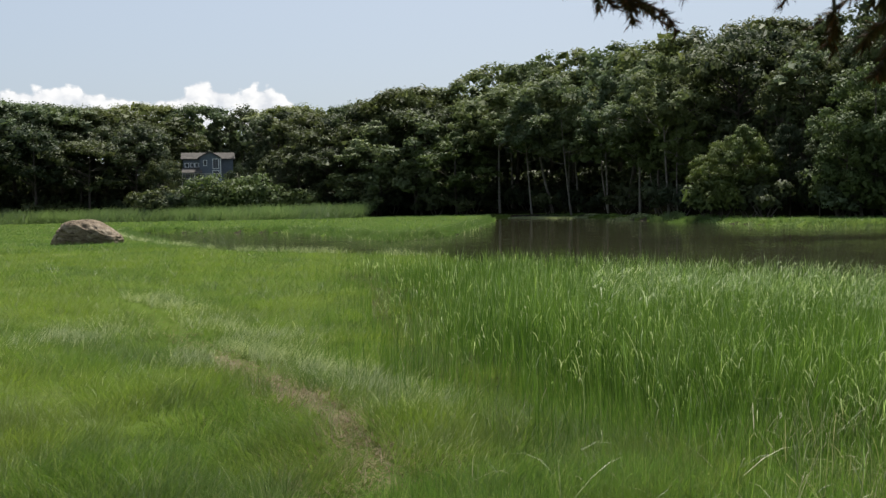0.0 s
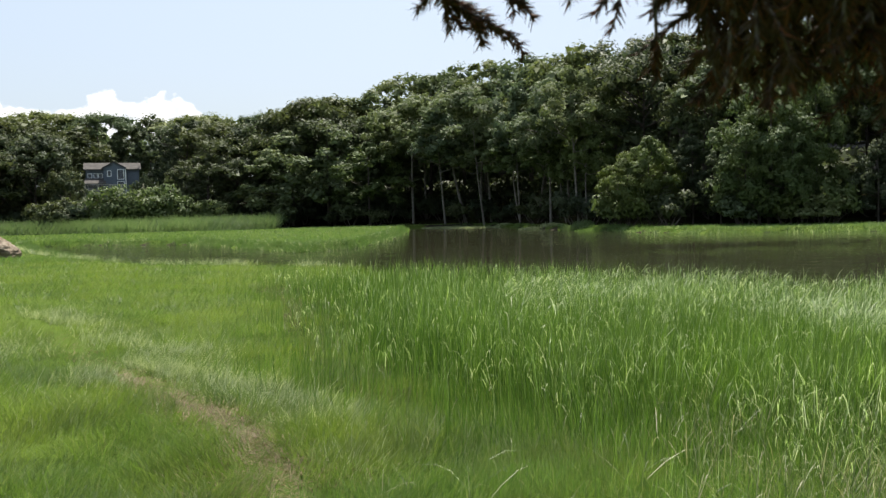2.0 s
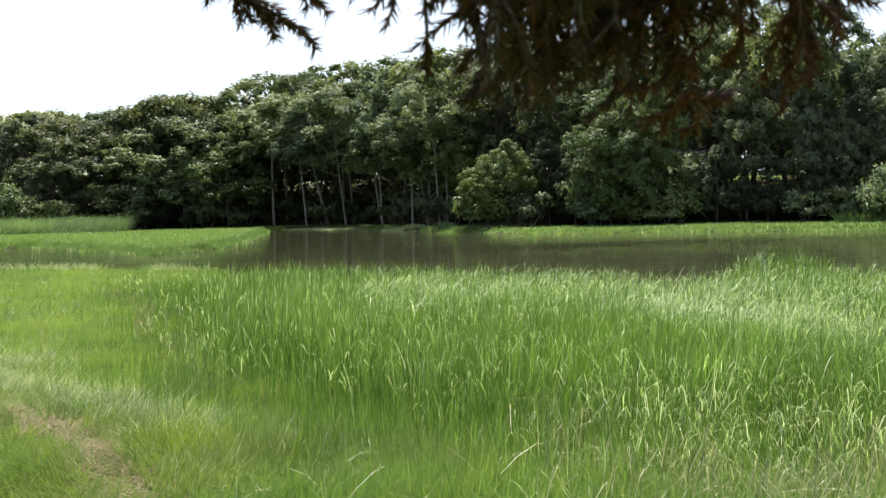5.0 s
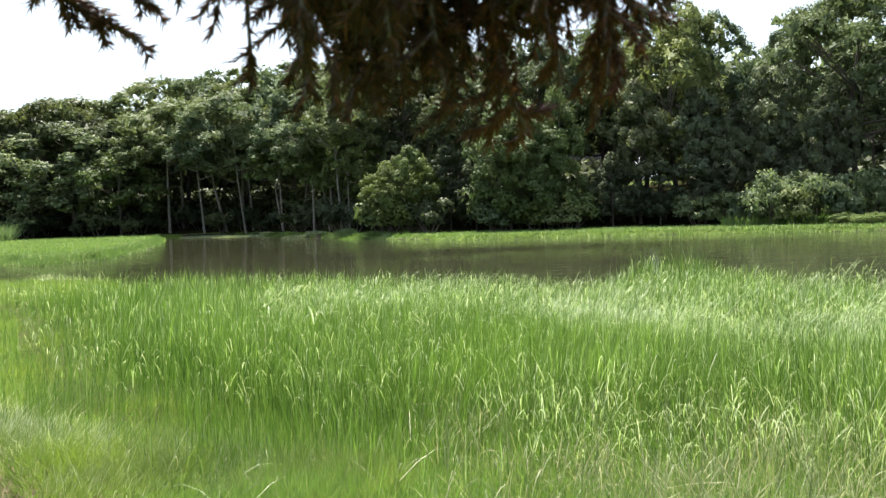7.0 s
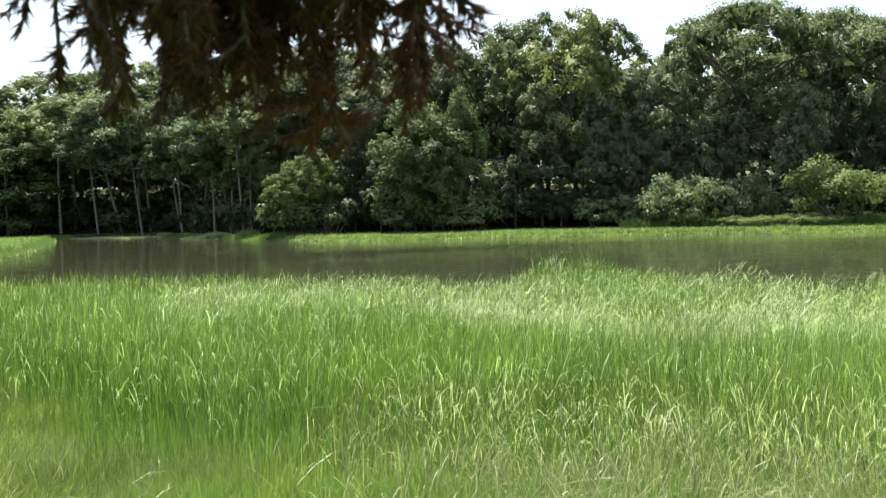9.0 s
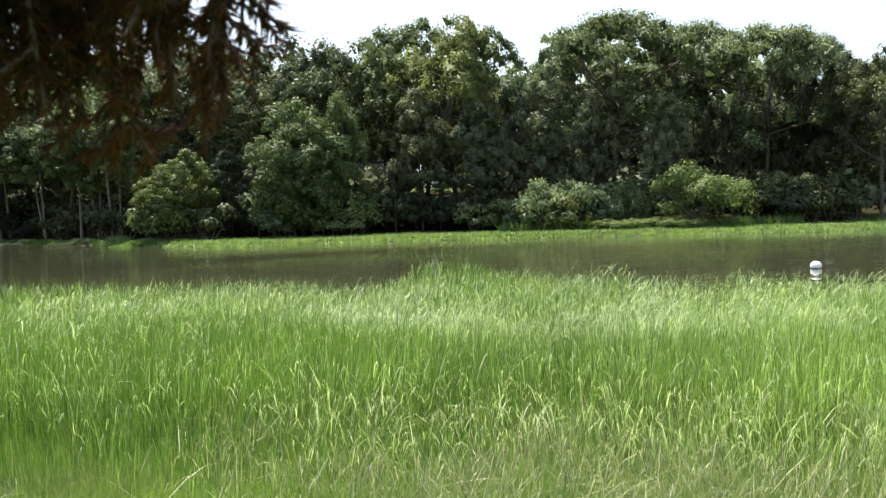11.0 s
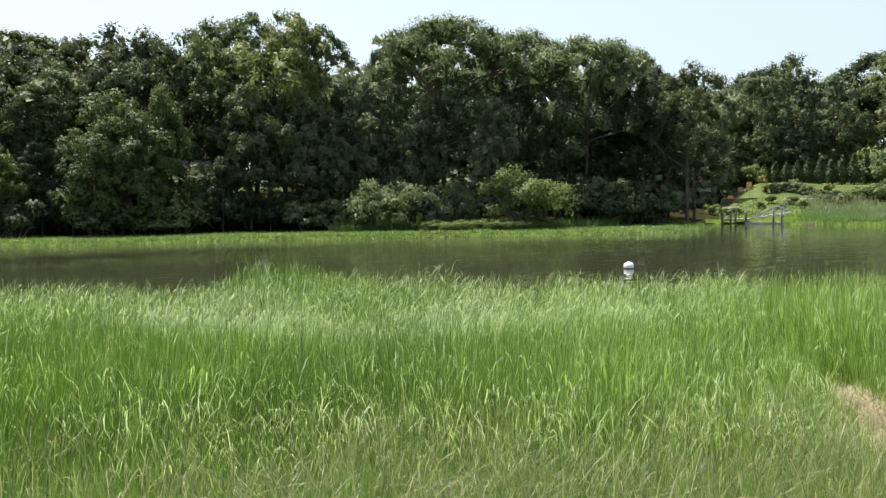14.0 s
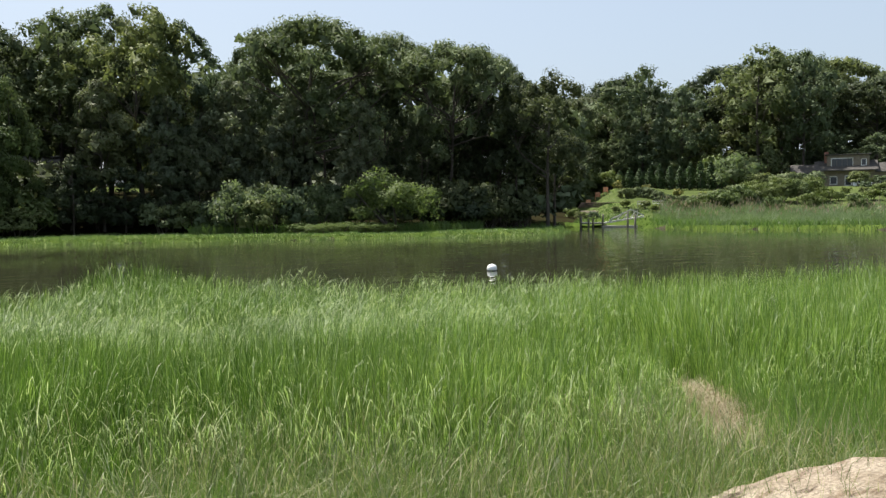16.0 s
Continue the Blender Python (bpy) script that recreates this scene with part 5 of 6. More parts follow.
boulder("boulder", "large pale granite boulder with cracked layers in the marsh", -19.35, 47.3, 0.62, (1.78, 1.35, 1.15), 25, 4, [((0.72, -0.25, 0.65), 0.66), ((-0.5, -0.85, -0.35), 0.55)], 0.2, 2.2, 5, 0.6, 0.3)
boulder("boulder", "pinkish granite boulder with rough top among the grass", 4.7, 0.85, 0.42, (1.78, 1.38, 0.73), -20, 9, [((-0.3, 0.12, 1), 0.74), ((-0.8, -0.2, 0.5), 0.72)], 0.13, layers=0.05)

# ---- mooring buoy ----
buoy = empty("mooring_buoy", 27.2, 17.3, 0.0)
tagged(buoy, "round white mooring buoy floating on the creek", "buoy")
bm = bmesh.new()
bmesh.ops.create_uvsphere(bm, u_segments=32, v_segments=20, radius=0.18)
for vert in bm.verts:
    vert.co.z = vert.co.z * 0.92 + 0.075
part("float", bm, M["buoy"], buoy, smooth=True)
bm = bmesh.new()
bmesh.ops.create_cone(bm, cap_ends=True, segments=32, radius1=0.166, radius2=0.176, depth=0.05)
part("band", bm, M["buoy_band"], buoy, "dark waterline band")


# ---- houses ----
def window(parent, x, z, w, h, y, bars=1):
    """A window whose frame stands proud of the wall face at y (which looks to -y)."""
    bm = bmesh.new()
    t = 0.09
    box(bm, x - w / 2 - t, x + w / 2 + t, y - 0.05, y + 0.04, z + h, z + h + t)
    box(bm, x - w / 2 - t, x + w / 2 + t, y - 0.07, y + 0.04, z - t, z)
    box(bm, x - w / 2 - t, x - w / 2, y - 0.05, y + 0.04, z, z + h)
    box(bm, x + w / 2, x + w / 2 + t, y - 0.05, y + 0.04, z, z + h)
    fr = part("window", bm, M["white"], parent, "white window frame")
    for i in range(bars):
        bm = bmesh.new()
        a = x - w / 2 + w * i / bars
        box(bm, a + 0.02, a + w / bars - 0.02, y - 0.02, y + 0.02, z + 0.02, z + h - 0.02)
        part("pane", bm, M["glass"], fr)
    return fr


def gable_roof(bm, x0, x1, y0, y1, z, rise, along="x", over=0.35, thick=0.18):
    """Two pitched slabs with the ridge along x or y."""
    def slab(p):
        vs = [bm.verts.new(q) for q in p] + [bm.verts.new((q[0], q[1], q[2] + thick)) for q in p]
        for f in ((0, 3, 2, 1), (4, 5, 6, 7), (0, 1, 5, 4), (1, 2, 6, 5), (2, 3, 7, 6), (3, 0, 4, 7)):
            bm.faces.new([vs[i] for i in f])
    if along == "x":
        m = (y0 + y1) / 2
        k = rise / (m - y0)
        slab([(x0 - over, y0 - over, z - over * k), (x1 + over, y0 - over, z - over * k), (x1 + over, m, z + rise), (x0 - over, m, z + rise)])
        slab([(x0 - over, m, z + rise), (x1 + over, m, z + rise), (x1 + over, y1 + over, z - over * k), (x0 - over, y1 + over, z - over * k)])
    else:
        m = (x0 + x1) / 2
        k = rise / (m - x0)
        slab([(x0 - over, y0 - over, z - over * k), (m, y0 - over, z + rise), (m, y1 + over, z + rise), (x0 - over, y1 + over, z - over * k)])
        slab([(m, y0 - over, z + rise), (x1 + over, y0 - over, z - over * k), (x1 + over, y1 + over, z - over * k), (m, y1 + over, z + rise)])


def gable_wall(bm, x0, x1, y0, y1, z0, z1, rise, along="y"):
    box(bm, x0, x1, y0, y1, z0, z1)
    if along == "y":
        m = (x0 + x1) / 2
        vs = [bm.verts.new(q) for q in ((x0, y0, z1), (x1, y0, z1), (m, y0, z1 + rise), (x0, y1, z1), (x1, y1, z1), (m, y1, z1 + rise))]
    else:
        m = (y0 + y1) / 2
        vs = [bm.verts.new(q) for q in ((x0, y0, z1), (x0, y1, z1), (x0, m, z1 + rise), (x1, y0, z1), (x1, y1, z1), (x1, m, z1 + rise))]
    for f in ((0, 1, 2), (3, 5, 4), (0, 2, 5, 3), (1, 4, 5, 2)):
        bm.faces.new([vs[i] for i in f])


def house_at(name, label, az, r, z, turn_extra=0.0):
    x, y = spot(az, r)
    e = empty(name, x, y, z, -az + turn_extra)
    return tagged(e, label, "house")


# blue-grey house in the trees: long wing, gabled bay, porch roof and deck on posts
h1 = house_at("house", "blue-grey clapboard house with white trim among trees", -16.4, 150, 8.0)
part("wall", box(bmesh.new(), -4.0, 4.1, 0.6, 7, -3.5, 2.3), M["blue_wall"], h1)
bm = bmesh.new()
gable_roof(bm, -4.0, 4.1, 0.6, 7, 2.3, 1.1, "x")
part("roof", bm, M["roof"], h1)
bm = bmesh.new()
gable_wall(bm, -1.35, 1.95, -0.8, 3.0, -3.5, 2.45, 0.95, "y")
bay = part("gabled_bay", bm, M["blue_wall"], h1)
bm = bmesh.new()
gable_roof(bm, -1.35, 1.95, -0.8, 3.2, 2.45, 0.95, "y", 0.25)
part("bay_roof", bm, M["roof"], h1)
window(h1, -0.45, 1.2, 0.45, 0.8, -0.8)
window(h1, 1.25, 0.7, 0.85, 1.5, -0.8, 2)
window(h1, 1.25, -0.75, 0.95, 1.0, -0.8, 2)
for wx in (-3.4, -2.5, -1.8):
    window(h1, wx, 1.0, 0.5, 0.6, 0.6)
part("corner_post", box(bmesh.new(), 1.95, 2.1, -0.85, -0.7, -3.5, 2.35), M["white"], h1)
bm = bmesh.new()
vs = [bm.verts.new(q) for q in ((-4.2, -2.2, -0.15), (-1.0, -2.2, -0.15), (-1.0, 0.55, 0.8), (-4.2, 0.55, 0.8), (-4.2, -2.2, -0.02), (-1.0, -2.2, -0.02), (-1.0, 0.55, 0.93), (-4.2, 0.55, 0.93))]
for f in ((0, 3, 2, 1), (4, 5, 6, 7), (0, 1, 5, 4), (1, 2, 6, 5), (2, 3, 7, 6), (3, 0, 4, 7)):
    bm.faces.new([vs[i] for i in f])
part("porch_roof", bm, M["roof"], h1)
for wx in (-3.3, -2.1):
    window(h1, wx, -0.75, 0.8, 0.6, 0.6)
deck = part("deck", box(bmesh.new(), -4.2, 1.4, -2.6, -0.85, -1.2, -1.0), M["timber"], h1)
for px in (-4.1, -2.2, -0.4, 1.3):
    part("deck_post", box(bmesh.new(), px - 0.08, px + 0.08, -2.6, -2.44, -5.0, -0.2), M["timber"], deck)
part("deck_rail", box(bmesh.new(), -4.2, 1.4, -2.62, -2.54, -0.3, -0.2), M["timber"], deck)
for zb in np.arange(-0.9, 2.4, 0.3):
    part("clapboard", box(bmesh.new(), -1.38, 1.98, -0.83, -0.8, zb, zb + 0.02), M["blue_wall"], bay)

# shingled house above the reeds: lower storey with a long roof, upper box with windows
h2 = house_at("house", "weathered shingle house with grey roof above the reed bank", 79.1, 150, 5.0)
part("wall", box(bmesh.new(), -3.6, 4.6, 0, 7, -2.5, 2.5), M["shingle"], h2)
bm = bmesh.new()
gable_roof(bm, -3.8, 4.8, -0.5, 7.5, 2.5, 1.5, "x", 0.3)
part("roof", bm, M["roof"], h2)
part("upper_wall", box(bmesh.new(), -2.2, 3.9, 1.0, 6, 2.5, 4.95), M["shingle"], h2)
bm = bmesh.new()
box(bm, -2.5, 4.2, 0.7, 6.3, 4.95, 5.12)
part("upper_roof", bevelled(bm, 0.03), M["roof"], h2)
bm = bmesh.new()
gable_wall(bm, -7.2, -3.6, 1.0, 6, -2.5, 2.2, 1.2, "x")
part("wing_wall", bm, M["shingle"], h2)
bm = bmesh.new()
gable_roof(bm, -7.4, -3.5, 1.0, 6, 2.2, 1.3, "x", 0.3)
part("wing_roof", bm, M["roof"], h2)
bm = bmesh.new()
gable_wall(bm, 4.6, 9.5, 0.5, 6.5, -2.5, 2.2, 1.4, "x")
part("side_wall", bm, M["shingle"], h2)
bm = bmesh.new()
gable_roof(bm, 4.6, 9.7, 0.5, 6.5, 2.2, 1.4, "x", 0.3)
part("side_roof", bm, M["roof"], h2)
window(h2, 0.0, 3.15, 3.0, 1.25, 1.0, 4)
window(h2, 3.1, 3.3, 0.6, 0.9, 1.0)
window(h2, 0.9, 0.2, 0.8, 1.4, 0.0)
window(h2, 2.6, 0.4, 0.6, 1.1, 0.0)
window(h2, -1.2, 0.4, 0.9, 1.1, 0.0)
window(h2, 6.2, 0.4, 0.8, 1.1, 0.5)
part("door", box(bmesh.new(), 1.55, 2.15, -0.06, 0.02, -0.4, 1.6), M["white"], h2, "white glazed door")
bm = bmesh.new()
box(bm, -2.6, -2.0, 2.5, 3.1, 3.0, 5.6)
part("chimney", bm, M["brick"], h2)
bm = bmesh.new()
for i in range(7):
    box(bm, 4.2, 5.4, -0.4 - 0.28 * i, -0.1 - 0.28 * i, -0.2 - 0.18 * i, -0.14 - 0.18 * i)
beam(bm, (4.2, -0.3, 0.7), (4.2, -2.2, -0.6), 0.09, 0.09)
beam(bm, (5.4, -0.3, 0.7), (5.4, -2.2, -0.6), 0.09, 0.09)
part("stairs", bm, M["white"], h2, "white outdoor stairs with rails")
part("terrace_wall", box(bmesh.new(), -3.2, 6.0, -2.8, -2.4, -2.5, -0.4), M["timber"], h2)

# pale house glimpsed between the trunks
for az_, r_, w_, z_ in [(29.9, 116, 5.0, 5.2), (9.3, 150, 5.0, 7.2), (59.3, 128, 6.0, 4.2)]:
    x, y = spot(az_, r_)
    hz = ground_z(x, y)
    h3 = house_at("house", "grey shingle house partly hidden behind the trees", az_, r_, hz)
    part("wall", box(bmesh.new(), -w_ / 2, w_ / 2, 0, 5, -1.5, 3.0), M["shingle"], h3)
    bm = bmesh.new()
    gable_roof(bm, -w_ / 2, w_ / 2, 0, 5, 3.0, 1.6, "x")
    part("roof", bm, M["roof"], h3)
    for wx in (-w_ / 4, w_ / 4):
        window(h3, wx, 0.9, 0.9, 1.2, 0.0, 2)

# ---- dock ----
dx, dy = spot(64.9, 96)
dock = tagged(empty("dock", dx, dy, 0.0, -64.9), "weathered timber dock with a sloping gangway", "dock")
part("deck", bevelled(box(bmesh.new(), -2.6, 0.2, 0.0, 2.4, 0.35, 0.5), 0.02), M["timber"], dock)
for i in range(12):
    part("plank", box(bmesh.new(), -2.62 + 0.235 * i, -2.42 + 0.235 * i, -0.06, 2.46, 0.5, 0.53), M["timber"], dock)
for px, py, top in [(-2.5, 0, 1.25), (-1.65, 0, 1.0), (-1.15, 0, 0.95), (-0.1, -0.1, 1.2), (2.55, -0.45, 1.75), (3.35, -0.45, 1.35), (-2.5, 2.4, 1.1), (-0.1, 2.4, 1.4), (3.4, 1.6, 1.3)]:
    v, f = tube([(px, py, -1.6), (px, py, 0.4), (px + 0.02, py, top)], [0.11, 0.1, 0.095], 8)
    cap_v = np.array([[px + 0.02, py, top + 0.02]])
    n = len(v)
    f2 = np.array([[n - 8 + i, n - 8 + (i + 1) % 8, n] for i in range(8)])
    obj("post", fast_mesh("post", np.concatenate([v, cap_v]), [f, f2]), M["pile"], dock)
gang = part("gangway", beam(bmesh.new(), (0.0, 0.6, 0.45), (4.3, 0.6, 1.15), 1.1, 0.16), M["gangway"], dock, "pale aluminium and timber gangway")
for sy in (0.05, 1.15):
    part("rail", beam(bmesh.new(), (0.6, sy, 0.75), (2.9, sy, 1.9), 0.12, 0.12), M["gangway"], gang)
    part("rail", beam(bmesh.new(), (2.9, sy, 1.9), (4.2, sy, 1.3), 0.12, 0.12), M["gangway"], gang)
    for k in range(5):
        a = 0.6 + 0.75 * k
        part("strut", beam(bmesh.new(), (a, sy, 0.5 + 0.16 * a), (min(a + 0.6, 3.6), sy, 0.9 + 0.3 * min(a + 0.3, 2.9)), 0.08, 0.08), M["gangway"], gang)
part("float", bevelled(box(bmesh.new(), -0.2, 3.6, -0.3, 1.5, -0.05, 0.16), 0.03), M["timber"], dock, "low pale floating platform")

# ---- garden ----
def make_spindle(name, H, wide, seed, leaf_mat, label):
    g = np.random.default_rng(seed)
    root = empty(name, 0, 0, -500)
    tagged(root, label, "tree")
    z = np.linspace(0.04, 0.97, 30)
    prof = wide * np.minimum(1.0, (1.03 - z) * 1.7) ** 0.75 * (0.75 + 0.25 * np.minimum(1, z * 5))
    cs = np.stack([np.cos(z * 60) * prof * 0.3, np.sin(z * 60) * prof * 0.3, z * H], 1)
    v, f = tube([(0, 0, -0.2), (0, 0, H * 0.5), (0, 0, H * 0.9)], [0.07, 0.05, 0.02], 6)
    obj("trunk", fast_mesh("trunk", v, [f]), M["bark"], root)
    foliage("foliage", [leaf_cloud(cs, prof * 0.75 + 0.03, 60, 0.14, 1.1, seed + 3)], leaf_mat, root)
    return root


CEDAR = make_spindle("arborvitae", 4.0, 0.72, 81, M["cedar_leaf"], "dark green columnar arborvitae in a row")
for i, az_ in enumerate(np.linspace(65.9, 72.2, 11)):
    x, y = spot(az_, 138 + 0.5 * math.sin(i * 2.2))
    c = copy_thing(CEDAR, pose(x, y, ground_z(x, y) - 0.1, 0, 0, 47 * i))
    k = 0.72 + 0.05 * math.sin(i * 1.9) + 0.045 * i
    c.scale = (1.2 + 0.025 * i, 1.2 + 0.025 * i, k)
    c["group"] = "row of arborvitae"
for i in range(17):
    x, y = spot(66.3 + 0.5 * i, 117.5 + 1.2 * math.sin(i))
    hdg = copy_thing(BUSH[0], pose(x, y, ground_z(x, y) - 0.2, 0, 0, 53 * i))
    hdg.scale = (0.62, 0.62, 0.6)
    hdg["label"], hdg["group"] = "clipped dark green hedge bush in the garden", "garden hedge"
WILLOW = make_bush("shrub_tree", 5.0, 3.2, 85, M["leaf_silver"], "grey-green feathery shrub tree in the garden", count=22, per=60, leaf=0.26)
x, y = spot(73.1, 132)
copy_thing(WILLOW, pose(x, y, ground_z(x, y) - 0.2, 0, 0, 10)).scale = (1.12, 1.12, 1.22)
YELLOW = make_bush("flowering_shrub", 1.1, 1.0, 87, M["flower"], "yellow flowering shrub in the garden", count=10, per=46, leaf=0.16)
for i, (a_, r_, k) in enumerate([(65.9, 130, 1.3), (67.6, 127, 0.9), (69.4, 127, 1.1), (71.0, 126, 1.0)]):
    x, y = spot(a_, r_)
    c = copy_thing(YELLOW, pose(x, y, ground_z(x, y) - 0.1, 0, 0, 70 * i))
    c.scale = (k, k, k)
    c["group"] = "garden shrubs"
for a_, r_, k, kind in [(70.4, 112, 0.7, 1), (69.3, 113, 0.6, 0), (75.2, 111, 0.8, 1), (77.4, 112, 0.9, 1), (80.0, 111, 0.8, 1), (72.0, 144, 2.1, 1), (65.1, 136, 1.2, 1), (74.8, 118, 1.2, 5), (75.7, 120, 1.35, 5), (76.6, 119, 1.3, 5), (77.5, 121, 1.25, 5), (74.0, 122, 1.1, 5), (78.1, 119, 0.8, 1), (80.0, 142, 1.0, 0), (81.2, 142, 0.7, 0),
                        (80.4, 134, 0.5, 0), (73.4, 117, 1.1, 1), (78.9, 121, 0.5, 1), (79.8, 120, 0.5, 0), (80.8, 121, 0.6, 1), (81.8, 120, 0.7, 1), (79.3, 126, 0.45, 1), (80.3, 127, 0.45, 0), (81.3, 126, 0.7, 1), (72.2, 119, 0.9, 0), (73.0, 122, 1.0, 0), (71.2, 116, 0.8, 1), (76.0, 127, 1.4, 0), (77.2, 128, 1.4, 0), (74.8, 130, 1.3, 0), (73.6, 131, 1.2, 1), (72.0, 113, 1.0, 1), (72.7, 114, 0.9, 1), (62.9, 110, 0.6, 1), (63.4, 106, 0.5, 0), (64.2, 102, 0.4, 0), (65.7, 105, 0.36, 0), (66.3, 109, 0.42, 1), (66.9, 103, 0.34, 0), (67.5, 108, 0.45, 0), (68.2, 106, 0.4, 1)]:
    set_bush(kind, a_, r_, k, 0.9, "green garden shrub on the bank", "garden shrubs")


# low stone wall that holds the upper lawn, and a sandy ramp below it
wx_, wy_ = spot(64.6, 113.5)
garden_wall = tagged(empty("garden_wall", wx_, wy_, ground_z(wx_, wy_) - 0.1, -64.6), "low brown fieldstone wall below the garden lawn", "wall")
wall_rng = random.Random(12)
for row in range(3):
    a = -2.6 + 0.13 * row
    while a < 2.7:
        w = wall_rng.uniform(0.28, 0.5)
        part("stone", bevelled(box(bmesh.new(), a, a + w - 0.02, -0.2 + wall_rng.uniform(-0.03, 0.03), 0.2, 0.22 * row, 0.22 * row + 0.2), 0.03), M["wall_stone"], garden_wall)
        a += w
px_, py_ = spot(64.3, 109)
ramp_ = tagged(empty("boat_ramp", px_, py_, ground_z(px_, py_) + 0.06, -65.3 + 20), "pale weathered boards laid over the slope", "ramp")
for k in range(9):
    part("board", bevelled(box(bmesh.new(), -1.5, 1.5, -1.1 + 0.24 * k, -0.88 + 0.24 * k, -0.04 + 0.03 * k, 0.03 + 0.03 * k), 0.01), M["gravel"], ramp_)


def bench(x, y, turn):
    z = ground_z(x, y)
    e = tagged(empty("bench", x, y, z, turn), "low white garden bench on the lawn", "bench", "lawn benches")
    part("seat", bevelled(box(bmesh.new(), -0.65, 0.65, -0.2, 0.2, 0.4, 0.46), 0.01), M["white"], e)
    part("backrest", bevelled(box(bmesh.new(), -0.65, 0.65, 0.22, 0.27, 0.68, 0.8), 0.01), M["timber"], e)
    for lx in (-0.55, 0.55):
        for ly, top in ((-0.15, 0.4), (0.2, 0.7)):
            part("leg", box(bmesh.new(), lx - 0.03, lx + 0.03, ly - 0.03, ly + 0.03, -0.05, top), M["timber"], e)


def lawn_chair(x, y, turn):
    z = ground_z(x, y)
    e = tagged(empty("lawn_chair", x, y, z, turn), "orange slatted lawn chair in the garden", "chair", "lawn chairs")
    for i in range(4):
        part("seat_slat", box(bmesh.new(), -0.32, 0.32, -0.3 + 0.15 * i, -0.18 + 0.15 * i, 0.34 + 0.02 * i, 0.37 + 0.02 * i), M["orange"], e)
    for i in range(5):
        part("back_slat", beam(bmesh.new(), (-0.28 + 0.14 * i, 0.3, 0.35), (-0.28 + 0.14 * i, 0.55, 1.05), 0.12, 0.025), M["orange"], e)
    for lx in (-0.34, 0.34):
        part("arm", box(bmesh.new(), lx - 0.06, lx + 0.06, -0.4, 0.4, 0.58, 0.61), M["orange"], e)
        part("leg", box(bmesh.new(), lx - 0.04, lx + 0.04, -0.36, -0.28, -0.05, 0.58), M["orange"], e)
        part("leg", box(bmesh.new(), lx - 0.04, lx + 0.04, 0.28, 0.36, -0.05, 0.58), M["orange"], e)


for a_, r_ in [(67.35, 109), (68.3, 111)]:
    x, y = spot(a_, r_)
    bench(x, y, -a_ + 4)
for a_, r_ in [(63.9, 124), (64.5, 125), (65.0, 124)]:
    x, y = spot(a_, r_)
    lawn_chair(x, y, -a_)

# ---- clouds far over the woods ----
def cumulus(nt):
    c = nt.nodes.new("ShaderNodeTexCoord")
    sep = nt.nodes.new("ShaderNodeSeparateXYZ")
    nt.links.new(c.outputs["UV"], sep.inputs["Vector"])
    top = ramp(nt, sep.outputs["X"], [(0.0, (0.44,) * 3), (0.3, (0.6,) * 3), (0.5, (0.36,) * 3), (0.585, (0.44,) * 3), (0.64, (0.76,) * 3), (0.74, (0.58,) * 3), (0.84, (0.68,) * 3), (0.89, (0.5,) * 3), (0.93, (0.28,) * 3), (1.0, (0.15,) * 3)])
    n = node(nt, "ShaderNodeTexNoise", Scale=1.0, Detail=3.5, Roughness=0.45)
    mp = nt.nodes.new("ShaderNodeMapping")
    mp.inputs["Scale"].default_value = (22, 4.5, 1)
    nt.links.new(c.outputs["UV"], mp.inputs["Vector"])
    nt.links.new(mp.outputs["Vector"], n.inputs["Vector"])

    def calc(op, a, b):
        m = nt.nodes.new("ShaderNodeMath")
        m.operation = op
        for k, v in enumerate((a, b)):
            if isinstance(v, float):
                m.inputs[k].default_value = v
            else:
                nt.links.new(v, m.inputs[k])
        return m.outputs["Value"]
    edge_ = calc("SUBTRACT", calc("ADD", top, calc("MULTIPLY", calc("SUBTRACT", n.outputs["Fac"], 0.5), 0.55)), sep.outputs["Y"])
    alpha = ramp(nt, calc("ADD", edge_, 0.5), [(0.49, (0, 0, 0)), (0.56, (1, 1, 1))])
    shade = ramp(nt, n.outputs["Fac"], [(0.35, (0.74, 0.77, 0.82)), (0.6, (1, 1, 1))])
    em = node(nt, "ShaderNodeEmission", Strength=0.6)
    nt.links.new(shade, em.inputs["Color"])
    tp = nt.nodes.new("ShaderNodeBsdfTransparent")
    mx = nt.nodes.new("ShaderNodeMixShader")
    o = nt.nodes.new("ShaderNodeOutputMaterial")
    nt.links.new(alpha, mx.inputs["Fac"])
    nt.links.new(tp.outputs["BSDF"], mx.inputs[1])
    nt.links.new(em.outputs["Emission"], mx.inputs[2])
    nt.links.new(mx.outputs["Shader"], o.inputs["Surface"])


M["cloud"] = material("cumulus", cumulus)
cv, cu = [], []
for i in range(33):
    for j, el in enumerate((5.0, 9.0)):
        x, y = spot(-31 + 22 * i / 32, 2300)
        cv.append((x, y, 2.2 + 2300 * math.tan(radians(el))))
        cu.append((i / 32, j))
me = bpy.data.meshes.new("backdrop_cloud")
me.from_pydata(cv, [], [(2 * i, 2 * i + 2, 2 * i + 3, 2 * i + 1) for i in range(32)])
uv = me.uv_layers.new(name="UVMap")
for loop in me.loops:
    uv.data[loop.index].uv = cu[loop.vertex_index]
clouds = tagged(obj("backdrop", me, M["cloud"]), "white cumulus clouds low over the far woods", "cloud", kind="structure")
clouds.visible_shadow = False

